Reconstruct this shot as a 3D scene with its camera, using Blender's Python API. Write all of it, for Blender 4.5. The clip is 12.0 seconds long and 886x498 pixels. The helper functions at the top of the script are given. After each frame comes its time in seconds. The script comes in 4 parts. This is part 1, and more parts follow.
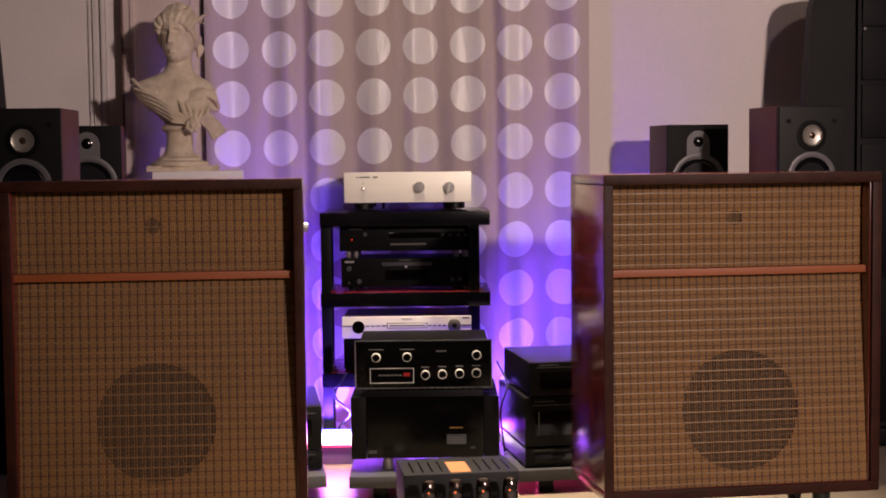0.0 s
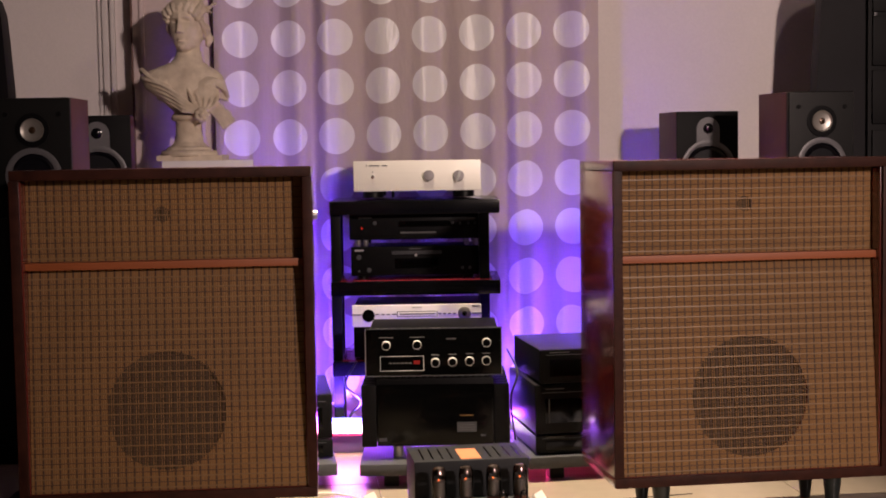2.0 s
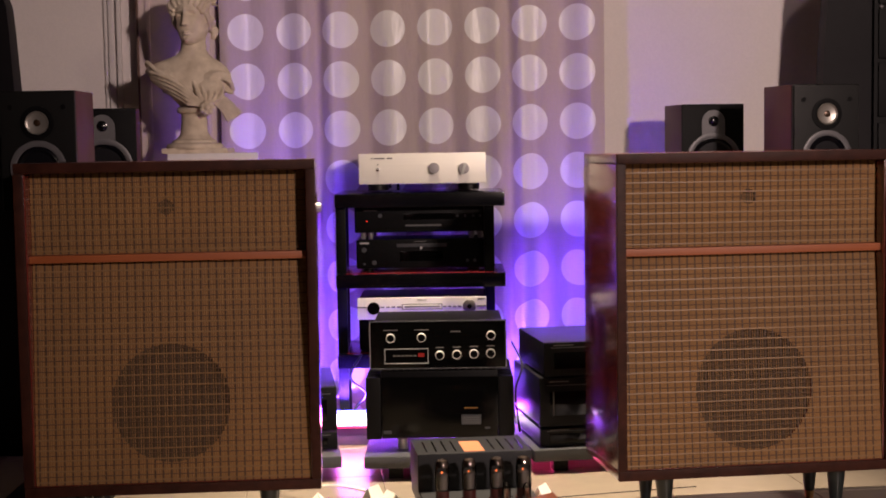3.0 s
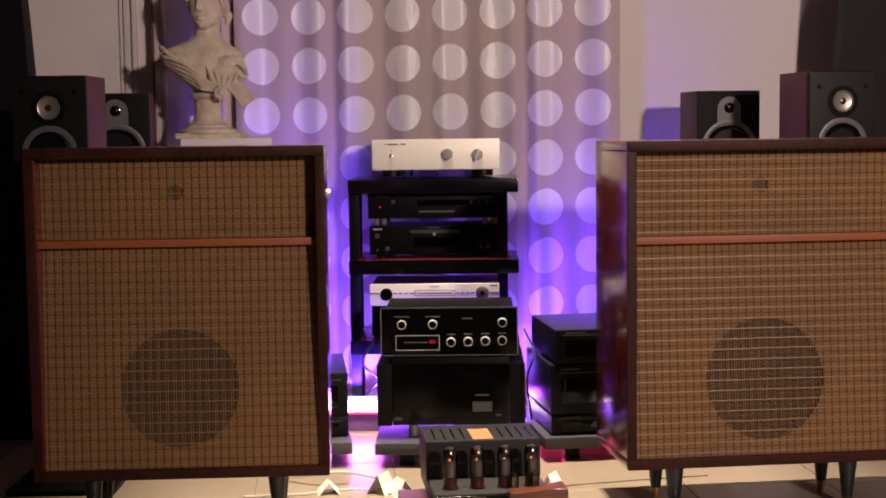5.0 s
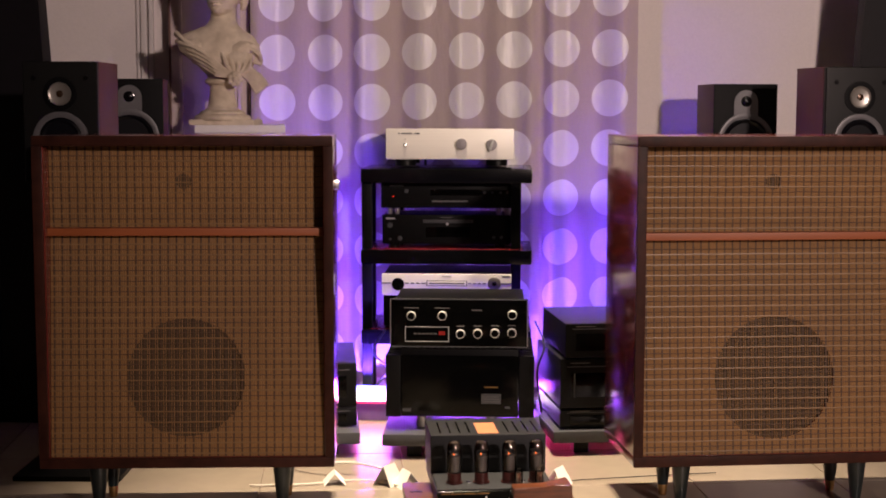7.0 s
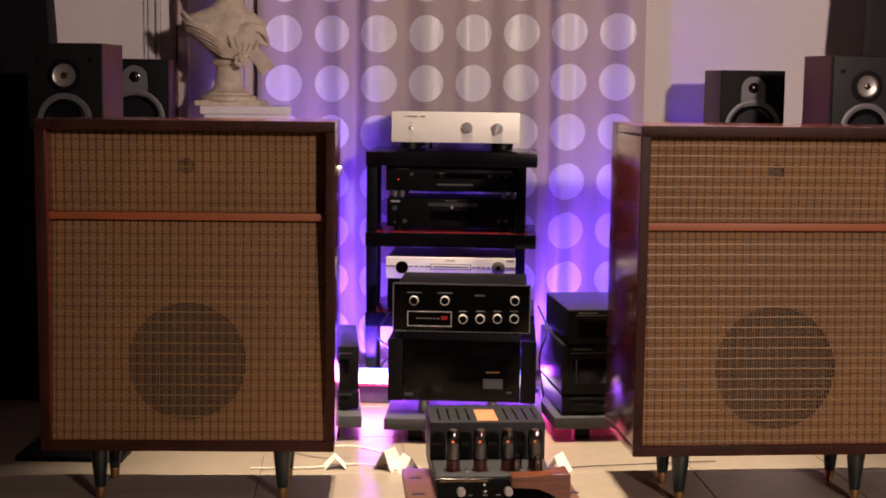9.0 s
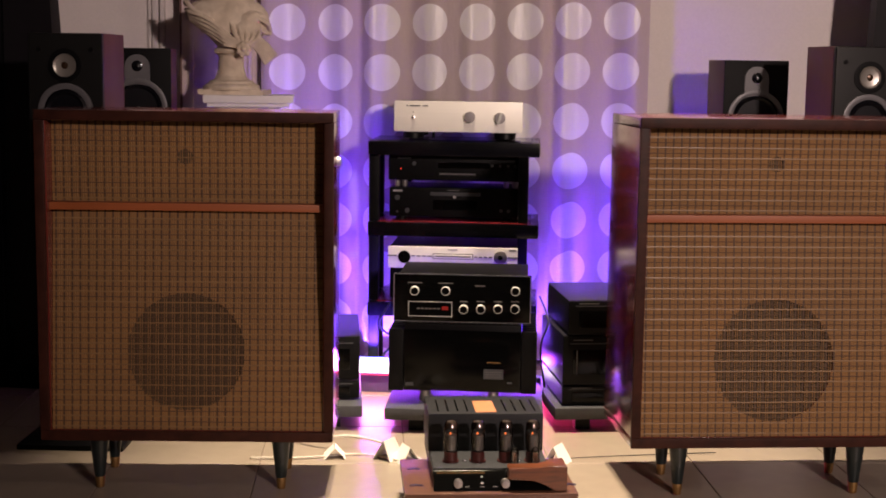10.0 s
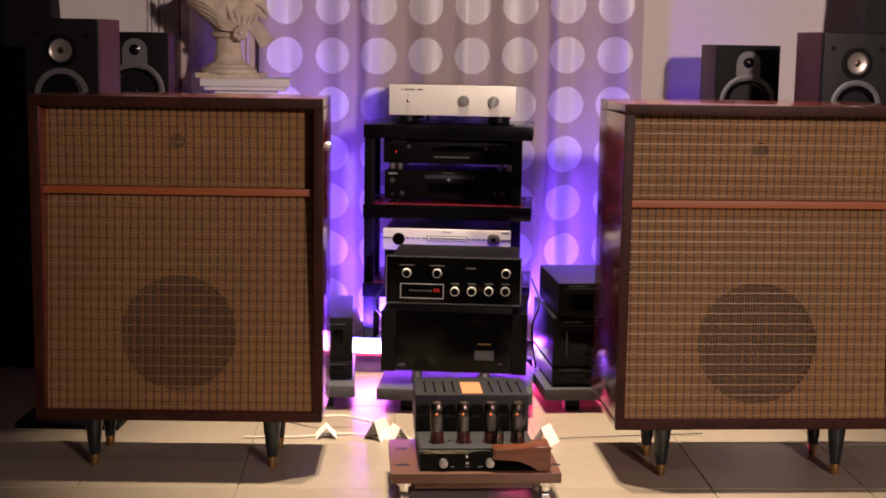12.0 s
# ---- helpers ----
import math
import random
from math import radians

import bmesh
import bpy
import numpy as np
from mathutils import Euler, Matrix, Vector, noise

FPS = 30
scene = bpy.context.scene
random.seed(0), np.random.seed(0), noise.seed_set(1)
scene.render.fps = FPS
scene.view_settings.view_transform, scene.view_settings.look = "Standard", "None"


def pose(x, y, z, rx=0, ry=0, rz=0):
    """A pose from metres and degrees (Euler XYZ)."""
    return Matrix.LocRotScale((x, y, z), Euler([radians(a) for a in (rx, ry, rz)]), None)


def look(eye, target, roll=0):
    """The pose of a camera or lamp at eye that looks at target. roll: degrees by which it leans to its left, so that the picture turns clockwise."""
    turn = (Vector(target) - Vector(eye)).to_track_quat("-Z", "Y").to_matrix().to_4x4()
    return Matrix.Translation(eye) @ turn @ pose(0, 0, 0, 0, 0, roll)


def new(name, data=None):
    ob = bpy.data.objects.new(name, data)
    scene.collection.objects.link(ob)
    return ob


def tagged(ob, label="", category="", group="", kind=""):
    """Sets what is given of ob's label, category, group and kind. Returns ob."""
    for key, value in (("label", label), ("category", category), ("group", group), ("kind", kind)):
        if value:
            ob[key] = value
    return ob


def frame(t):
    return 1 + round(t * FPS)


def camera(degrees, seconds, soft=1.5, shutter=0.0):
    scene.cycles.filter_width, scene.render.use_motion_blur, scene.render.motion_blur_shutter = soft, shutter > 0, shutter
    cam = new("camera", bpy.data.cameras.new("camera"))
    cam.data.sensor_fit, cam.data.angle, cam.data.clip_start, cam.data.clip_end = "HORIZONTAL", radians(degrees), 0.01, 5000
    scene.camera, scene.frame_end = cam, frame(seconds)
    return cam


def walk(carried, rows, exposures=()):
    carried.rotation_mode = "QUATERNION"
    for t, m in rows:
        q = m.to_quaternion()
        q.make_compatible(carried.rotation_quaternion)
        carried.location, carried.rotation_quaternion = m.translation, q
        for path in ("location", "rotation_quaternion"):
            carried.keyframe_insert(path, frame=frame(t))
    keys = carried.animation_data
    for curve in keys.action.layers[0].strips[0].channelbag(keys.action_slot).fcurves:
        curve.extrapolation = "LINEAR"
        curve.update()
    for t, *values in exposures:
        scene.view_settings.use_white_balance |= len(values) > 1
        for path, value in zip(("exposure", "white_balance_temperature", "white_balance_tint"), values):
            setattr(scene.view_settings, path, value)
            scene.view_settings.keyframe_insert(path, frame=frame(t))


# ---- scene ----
cam = camera(34.8, 12.0, soft=1.8)
PATH = [
    (0, (-0.01, -0.783, 1.019), (0.006, 1.213, 0.888), -0.6),
    (0.5, (-0.008, -0.783, 1.016), (0.004, 1.212, 0.883), -0.7),
    (1, (-0.009, -0.783, 1.01), (0.0, 1.213, 0.875), -0.8),
    (1.5, (-0.006, -0.785, 1.008), (-0.002, 1.211, 0.87), -0.8),
    (2, (-0.003, -0.783, 1.006), (-0.004, 1.212, 0.864), -0.9),
    (2.5, (0.004, -0.783, 1.007), (-0.004, 1.211, 0.86), -0.9),
    (3, (0.013, -0.785, 1.006), (-0.002, 1.209, 0.854), -0.9),
    (5, (0.049, -0.771, 1.012), (0.0, 1.221, 0.838), -0.7),
    (5.5, (0.066, -0.767, 1.016), (0.005, 1.224, 0.837), -0.5),
    (6, (0.081, -0.763, 1.024), (0.009, 1.227, 0.839), -0.3),
    (6.5, (0.089, -0.755, 1.03), (0.009, 1.235, 0.838), -0.1),
    (8.5, (0.106, -0.743, 1.066), (0.01, 1.242, 0.84), 0.6),
    (9, (0.118, -0.742, 1.074), (0.016, 1.242, 0.836), 0.7),
    (9.5, (0.134, -0.74, 1.086), (0.024, 1.242, 0.834), 0.8),
    (10, (0.154, -0.738, 1.094), (0.034, 1.241, 0.833), 0.8),
    (10.5, (0.175, -0.753, 1.105), (0.049, 1.224, 0.834), 0.8),
    (11, (0.194, -0.768, 1.11), (0.063, 1.208, 0.832), 0.8),
    (11.5, (0.209, -0.779, 1.114), (0.074, 1.196, 0.828), 0.9),
    (12, (0.222, -0.787, 1.119), (0.084, 1.186, 0.826), 0.9),
]
walk(cam, [(t, look(eye, target, roll)) for t, eye, target, roll in PATH])

# ---- light ----
world = bpy.data.worlds.new("world")
scene.world = world
world.use_nodes = True
world.node_tree.nodes["Background"].inputs[0].default_value = (0.55, 0.5, 0.55, 1)
world.node_tree.nodes["Background"].inputs[1].default_value = 0.004


def lamp(name, kind, m, energy, colour, size=0.1, size_y=None):
    data = bpy.data.lights.new(name, kind)
    data.energy, data.color = energy, colour
    if kind == "AREA":
        data.size = size
        if size_y:
            data.shape, data.size_y = "RECTANGLE", size_y
    else:
        data.shadow_soft_size = size
    ob = new(name, data)
    ob.matrix_world = m
    return ob


# room lamps out of view: two spots high over the floor between the cabinets, a ceiling spot
# ahead of the camera to the right, a floor lamp behind it
for lx, ly in ((-0.15, 3.10), (0.25, 3.15)):
    spot = lamp("high_spot_light", "SPOT", look((lx, ly, 5.0), (0.12, 3.10, 0)), 1500, (1.0, 0.78, 0.56), 0.03).data
    spot.spot_size, spot.spot_blend = radians(32), 0.95
reading = lamp("ceiling_spot_light", "SPOT", look((1.8, 1.1, 2.7), (0.30, 3.5, 1.0)), 34, (1.0, 0.77, 0.62), 0.05).data
reading.spot_size, reading.spot_blend = radians(104), 0.9
standing = lamp("floor_lamp_light", "SPOT", look((2.25, -2.0, 2.05), (0.8, 4.0, 1.25)), 720, (1.0, 0.76, 0.69), 0.10).data
standing.spot_size, standing.spot_blend = radians(72), 1.0
# the colour-changing light bar on the floor behind the power amplifier
lamp("light_bar_blue", "AREA", look((-0.11, 3.90, 0.135), (-0.11, 4.30, 0.52)), 38, (0.16, 0.05, 1.0), 0.62, 0.03).data.spread = radians(88)
# added fill behind the rack, apart from the bar: blue up the curtain
lamp("curtain_fill_light", "AREA", look((-0.11, 4.325, 0.08), (-0.11, 4.352, 1.0)), 6, (0.20, 0.08, 1.0), 0.80, 0.02).data.spread = radians(120)
lamp("light_bar_violet", "AREA", look((-0.09, 3.856, 0.118), (-0.09, 3.30, 0.30)), 5, (0.34, 0.05, 1.0), 0.62, 0.03)
lamp("light_bar_red", "AREA", look((-0.345, 3.852, 0.085), (-0.31, 3.25, 0.0)), 0.5, (1.0, 0.06, 0.30), 0.10, 0.03)
lamp("light_bar_magenta", "AREA", look((0.150, 3.846, 0.034), (0.46, 3.10, 0.0)), 5, (1.0, 0.05, 0.25), 0.05, 0.02)


# ---- materials ----
def mat(name, base, rough=0.5, metal=0.0, var=0.15, grain=40.0, bump=0.1, stretch=(1, 1, 1), stain=3.0, spec=0.5, coat=0.0, dark=None):
    m = bpy.data.materials.new(name)
    m.use_nodes = True
    nt, b = m.node_tree, m.node_tree.nodes["Principled BSDF"]
    N, L = nt.nodes.new, nt.links.new
    co = N("ShaderNodeTexCoord")
    mp = N("ShaderNodeMapping")
    mp.inputs["Scale"].default_value = stretch
    L(co.outputs["Object"], mp.inputs[0])
    n1, n2 = N("ShaderNodeTexNoise"), N("ShaderNodeTexNoise")
    n1.inputs["Scale"].default_value, n1.inputs["Detail"].default_value = grain, 5
    n2.inputs["Scale"].default_value, n2.inputs["Detail"].default_value = stain, 3
    L(mp.outputs[0], n1.inputs["Vector"])
    L(co.outputs["Object"], n2.inputs["Vector"])
    add = N("ShaderNodeMath")
    add.operation = "ADD"
    L(n1.outputs[0], add.inputs[0])
    L(n2.outputs[0], add.inputs[1])
    ramp = N("ShaderNodeMapRange")
    ramp.inputs[1].default_value, ramp.inputs[2].default_value = 0.65, 1.35
    L(add.outputs[0], ramp.inputs[0])
    mix = N("ShaderNodeMix")
    mix.data_type = "RGBA"
    low = dark or tuple(c * (1 - var) for c in base)
    mix.inputs[6].default_value = (*low, 1)
    mix.inputs[7].default_value = (*[min(1, c * (1 + var)) for c in base], 1)
    L(ramp.outputs[0], mix.inputs[0])
    L(mix.outputs[2], b.inputs["Base Color"])
    rr = N("ShaderNodeMapRange")
    rr.inputs[3].default_value, rr.inputs[4].default_value = max(0.03, rough - 0.08), min(1, rough + 0.08)
    L(n2.outputs[0], rr.inputs[0])
    L(rr.outputs[0], b.inputs["Roughness"])
    b.inputs["Metallic"].default_value = metal
    b.inputs["Specular IOR Level"].default_value = spec
    b.inputs["Coat Weight"].default_value = coat
    b.inputs["Coat Roughness"].default_value = 0.15
    if bump:
        bp = N("ShaderNodeBump")
        bp.inputs["Strength"].default_value, bp.inputs["Distance"].default_value = bump, 0.002
        L(n1.outputs[0], bp.inputs["Height"])
        L(bp.outputs[0], b.inputs["Normal"])
    return m


def glow(name, colour, strength):
    m = bpy.data.materials.new(name)
    m.use_nodes = True
    nt = m.node_tree
    e = nt.nodes.new("ShaderNodeEmission")
    e.inputs[0].default_value, e.inputs[1].default_value = (*colour, 1), strength
    nt.links.new(e.outputs[0], nt.nodes["Material Output"].inputs[0])
    return m


def line_mask(N, L, axis_out, pitch, width, soft=0.25):
    """1 on lines of that width repeated at that pitch along one coordinate."""
    d = N("ShaderNodeMath"); d.operation = "DIVIDE"; d.inputs[1].default_value = pitch
    L(axis_out, d.inputs[0])
    f = N("ShaderNodeMath"); f.operation = "FRACT"
    L(d.outputs[0], f.inputs[0])
    s = N("ShaderNodeMath"); s.operation = "SUBTRACT"; s.inputs[1].default_value = 0.5
    L(f.outputs[0], s.inputs[0])
    a = N("ShaderNodeMath"); a.operation = "ABSOLUTE"
    L(s.outputs[0], a.inputs[0])
    r = N("ShaderNodeMapRange")
    half = width / pitch / 2
    r.inputs[1].default_value, r.inputs[2].default_value = half * (1 + soft), half * (1 - soft)
    L(a.outputs[0], r.inputs[0])
    return r.outputs[0]


def blend(N, L, factor, a, b):
    m = N("ShaderNodeMix")
    m.data_type = "RGBA"
    L(factor, m.inputs[0])
    for socket, v in ((m.inputs[6], a), (m.inputs[7], b)):
        if isinstance(v, tuple):
            socket.default_value = (*v, 1)
        else:
            L(v, socket)
    return m.outputs[2]


def dotted_fabric():
    """Taupe fabric with a regular grid of pale satin dots."""
    m = bpy.data.materials.new("dotted_curtain_fabric")
    m.use_nodes = True
    nt, b = m.node_tree, m.node_tree.nodes["Principled BSDF"]
    N, L = nt.nodes.new, nt.links.new
    uv = N("ShaderNodeTexCoord")
    sep = N("ShaderNodeSeparateXYZ")
    L(uv.outputs["UV"], sep.inputs[0])
    parts = []
    for k in (0, 1):
        f = N("ShaderNodeMath"); f.operation = "FRACT"
        L(sep.outputs[k], f.inputs[0])
        s = N("ShaderNodeMath"); s.operation = "SUBTRACT"; s.inputs[1].default_value = 0.5
        L(f.outputs[0], s.inputs[0])
        q = N("ShaderNodeMath"); q.operation = "POWER"; q.inputs[1].default_value = 2
        L(s.outputs[0], q.inputs[0])
        parts.append(q.outputs[0])
    add = N("ShaderNodeMath"); add.operation = "ADD"
    L(parts[0], add.inputs[0]); L(parts[1], add.inputs[1])
    root = N("ShaderNodeMath"); root.operation = "SQRT"
    L(add.outputs[0], root.inputs[0])
    dot = N("ShaderNodeMapRange"); dot.inputs[1].default_value, dot.inputs[2].default_value = 0.376, 0.364
    L(root.outputs[0], dot.inputs[0])
    nz = N("ShaderNodeTexNoise"); nz.inputs["Scale"].default_value = 300
    L(uv.outputs["Object"], nz.inputs["Vector"])
    big = N("ShaderNodeTexNoise"); big.inputs["Scale"].default_value = 9
    L(uv.outputs["Object"], big.inputs["Vector"])
    cloth = blend(N, L, nz.outputs[0], (0.50, 0.40, 0.385), (0.61, 0.51, 0.49))
    satin = blend(N, L, big.outputs[0], (0.86, 0.83, 0.81), (0.97, 0.95, 0.94))
    L(blend(N, L, dot.outputs[0], cloth, satin), b.inputs["Base Color"])
    rr = N("ShaderNodeMapRange"); rr.inputs[3].default_value, rr.inputs[4].default_value = 0.8, 0.36
    L(dot.outputs[0], rr.inputs[0]); L(rr.outputs[0], b.inputs["Roughness"])
    b.inputs["Sheen Weight"].default_value = 0.15
    bp = N("ShaderNodeBump"); bp.inputs["Strength"].default_value, bp.inputs["Distance"].default_value = 0.75, 0.016
    ww = N("ShaderNodeTexNoise"); ww.inputs["Scale"].default_value = 7; ww.inputs["Detail"].default_value = 3
    mp = N("ShaderNodeMapping"); mp.inputs["Scale"].default_value = (1.6, 1, 0.5)
    L(uv.outputs["Object"], mp.inputs[0]); L(mp.outputs[0], ww.inputs["Vector"])
    L(ww.outputs[0], bp.inputs["Height"]); L(bp.outputs[0], b.inputs["Normal"])
    return m


def clear_glass():
    m = bpy.data.materials.new("tube_glass")
    m.use_nodes = True
    nt = m.node_tree
    N, L = nt.nodes.new, nt.links.new
    g = N("ShaderNodeBsdfGlossy"); g.inputs["Roughness"].default_value = 0.04
    t = N("ShaderNodeBsdfTransparent"); t.inputs[0].default_value = (0.84, 0.83, 0.81, 1)
    lw = N("ShaderNodeFresnel"); lw.inputs[0].default_value = 1.5
    mx = N("ShaderNodeMixShader")
    L(lw.outputs[0], mx.inputs[0]); L(t.outputs[0], mx.inputs[1]); L(g.outputs[0], mx.inputs[2])
    L(mx.outputs[0], nt.nodes["Material Output"].inputs[0])
    return m


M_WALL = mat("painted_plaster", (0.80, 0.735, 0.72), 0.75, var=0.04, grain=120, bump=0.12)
# unseen walls and ceiling: guessed colours, kept dark to hold down bounced light
M_ROOM = mat("low_bounce_room_paint", (0.26, 0.23, 0.21), 0.8, var=0.05, grain=80, bump=0.05)
M_CEIL = mat("low_bounce_ceiling_paint", (0.30, 0.28, 0.26), 0.85, var=0.03, grain=80, bump=0.05)
M_TRIM = mat("moulding_paint", (0.74, 0.69, 0.68), 0.5, var=0.05, grain=60, bump=0.05)
M_PANEL = mat("pinkish_door_panel", (0.70, 0.58, 0.57), 0.6, var=0.07, grain=50, bump=0.06)
M_PANELEDGE = mat("panel_edge_wood", (0.16, 0.09, 0.075), 0.5, var=0.2)
M_TILE = mat("beige_floor_tile", (0.28, 0.235, 0.185), 0.34, var=0.10, grain=18, bump=0.05, stain=2.2)
M_GROUT = mat("grout", (0.20, 0.165, 0.13), 0.9, var=0.15, grain=90)
M_MAHOG = mat("mahogany_veneer", (0.125, 0.020, 0.015), 0.15, var=0.35, grain=24, bump=0.04, stretch=(4, 4, 0.35), coat=0.7, stain=4)
M_RIM = mat("worn_cabinet_rim", (0.034, 0.010, 0.006), 0.5, var=0.5, grain=30, bump=0.15, coat=0.0, spec=0.15, stain=7)
M_ORANGE = mat("orange_wood_strip", (0.27, 0.070, 0.018), 0.5, var=0.12, grain=30, stretch=(0.2, 1, 3))
M_THREAD = mat("tan_grille_thread", (0.215, 0.106, 0.033), 0.6, var=0.22, grain=160, stretch=(1, 1, 0.2), bump=0.1, stain=3)
M_STRIPE = mat("dark_brown_thread", (0.072, 0.032, 0.011), 0.6, var=0.3, grain=120)
M_CORD = mat("gold_cord", (0.205, 0.114, 0.042), 0.42, var=0.25, grain=60, stain=5)
M_BAFFLE = mat("tan_backing_cloth", (0.235, 0.118, 0.036), 0.8, var=0.2, grain=200, stretch=(0.3, 1, 1))
M_DRIVER = mat("driver_paper_cone", (0.078, 0.054, 0.026), 0.9, var=0.2)
M_LEG = mat("ebonised_leg", (0.008, 0.013, 0.014), 0.35, var=0.3)
M_BRASS = mat("brass_ferrule", (0.22, 0.12, 0.04), 0.4, metal=0.6, var=0.2)
M_CURTAIN = dotted_fabric()
M_SILVER = mat("brushed_aluminium", (0.88, 0.85, 0.80), 0.42, metal=0.12, var=0.04, grain=60, stretch=(0.05, 1, 6), bump=0.04)
M_PINKSIL = mat("silver_player_front", (0.88, 0.85, 0.87), 0.38, metal=0.1, var=0.04)
M_BLACK = mat("black_painted_steel", (0.0035, 0.0035, 0.004), 0.42, spec=0.14, var=0.3, grain=70, bump=0.08)
M_CASE = mat("satin_black_case", (0.012, 0.012, 0.015), 0.32, var=0.2, grain=70, bump=0.05)
M_GLOSSBLACK = mat("gloss_black_lacquer", (0.003, 0.003, 0.004), 0.16, var=0.3, bump=0.0, spec=0.4)
M_PANELBLACK = mat("black_glass_front", (0.002, 0.002, 0.002), 0.12, var=0.3, bump=0.0, spec=0.16)
M_DKGREY = mat("dark_grey_slab", (0.045, 0.048, 0.055), 0.55, var=0.15, grain=60)
M_CHROME = mat("chrome", (0.80, 0.80, 0.80), 0.16, metal=1.0, var=0.05, bump=0.0)
M_RINGS = mat("bright_ring", (0.78, 0.76, 0.74), 0.3, metal=0.35, var=0.05, bump=0.0)
M_KNOB = mat("satin_knob", (0.34, 0.32, 0.33), 0.38, metal=0.9, var=0.1, bump=0.0)
M_REDSHELF = mat("dark_red_shelf_top", (0.22, 0.020, 0.030), 0.25, var=0.2)
M_LABELGREY = mat("grey_lettering", (0.42, 0.42, 0.42), 0.6, var=0.05)
M_LABELDIM = mat("dim_lettering", (0.10, 0.10, 0.10), 0.6, var=0.05)
M_LABELDARK = mat("dark_lettering", (0.10, 0.10, 0.10), 0.6, var=0.05)
M_PLASTER = mat("cream_cast_stone", (0.72, 0.63, 0.51), 0.75, var=0.16, grain=28, bump=0.25, stain=9, dark=(0.50, 0.41, 0.31))
M_WHITE = mat("white_painted_board", (0.78, 0.76, 0.76), 0.5, var=0.04)
M_BOXSIDE = mat("burgundy_vinyl", (0.095, 0.015, 0.022), 0.45, var=0.18, grain=30, stretch=(3, 3, 0.4))
M_BOXFRONT = mat("charcoal_baffle", (0.006, 0.006, 0.006), 0.42, var=0.15, spec=0.22)
M_BOXBLACK = mat("black_baffle", (0.002, 0.002, 0.0025), 0.5, spec=0.10, var=0.2)
M_GREYRING = mat("grey_trim_ring", (0.10, 0.097, 0.104), 0.42, metal=0.2, var=0.08)
M_AMBER = mat("amber_dome", (0.05, 0.026, 0.013), 0.3, metal=0.5, var=0.2)
M_CONE = mat("woofer_cone", (0.003, 0.003, 0.005), 0.35, spec=0.2, var=0.2)
M_HORN = mat("silver_horn", (0.34, 0.32, 0.29), 0.35, metal=0.7, var=0.1)
M_TOWER = mat("tower_charcoal_side", (0.006, 0.005, 0.007), 0.6, spec=0.2, var=0.15)
M_ROSEWOOD = mat("rosewood_block", (0.105, 0.031, 0.011), 0.3, var=0.8, grain=16, stretch=(1.2, 6, 9), coat=0.15, bump=0.05)
M_BOARD = mat("walnut_board", (0.10, 0.040, 0.022), 0.45, var=0.25, grain=14, stretch=(0.6, 5, 5), coat=0.15)
M_AMP = mat("anthracite_textured_paint", (0.010, 0.011, 0.013), 0.5, spec=0.3, var=0.2, grain=200, bump=0.2)
M_AMPTOP = mat("amp_top_plate", (0.05, 0.053, 0.058), 0.38, metal=0.3, var=0.1)
M_COPPER = mat("copper_badge", (0.62, 0.25, 0.12), 0.45, metal=0.4, var=0.08)
M_GLASS = clear_glass()
M_TUBEBASE = mat("brown_tube_base", (0.06, 0.012, 0.010), 0.35, var=0.2)
M_TUBEPLATE = mat("tube_plate", (0.14, 0.13, 0.125), 0.5, metal=0.2, var=0.1)
M_GETTER = mat("tube_getter", (0.60, 0.50, 0.46), 0.14, metal=0.95, var=0.1, bump=0.0)
M_CABLE = mat("cream_cable", (0.62, 0.58, 0.50), 0.5, var=0.05)
M_CABLEBLACK = mat("black_cable", (0.012, 0.012, 0.014), 0.5, var=0.1)
M_ACRYL = mat("frosted_acrylic", (0.26, 0.18, 0.52), 0.25, var=0.2, grain=12)
M_PAPER = mat("white_paper_card", (0.80, 0.78, 0.74), 0.7, var=0.03)
M_HEATER = glow("tube_heater", (1.0, 0.20, 0.05), 2.5)
M_BARWHITE = glow("light_bar_core", (1.0, 0.80, 1.0), 7)
M_BARBLUE = glow("light_bar_blue_edge", (0.08, 0.08, 1.0), 18)
M_BARRED = glow("light_bar_red_edge", (1.0, 0.05, 0.16), 2.5)
M_REDLED = glow("red_led", (1.0, 0.04, 0.02), 1.2)


# ---- mesh helpers ----
def box(bm, x0, x1, y0, y1, z0, z1, bevel=0.0, seg=2):
    r = bmesh.ops.create_cube(bm, size=1.0, matrix=Matrix.Translation(((x0 + x1) / 2, (y0 + y1) / 2, (z0 + z1) / 2)) @ Matrix.Diagonal((x1 - x0, y1 - y0, z1 - z0, 1)))
    if bevel:
        edges = list({e for v in r["verts"] for e in v.link_edges})
        bmesh.ops.bevel(bm, geom=edges, offset=bevel, segments=seg, affect="EDGES", profile=0.7)
    return bm


def boxed(x0, x1, y0, y1, z0, z1, bevel=0.0, seg=2):
    return box(bmesh.new(), x0, x1, y0, y1, z0, z1, bevel, seg)


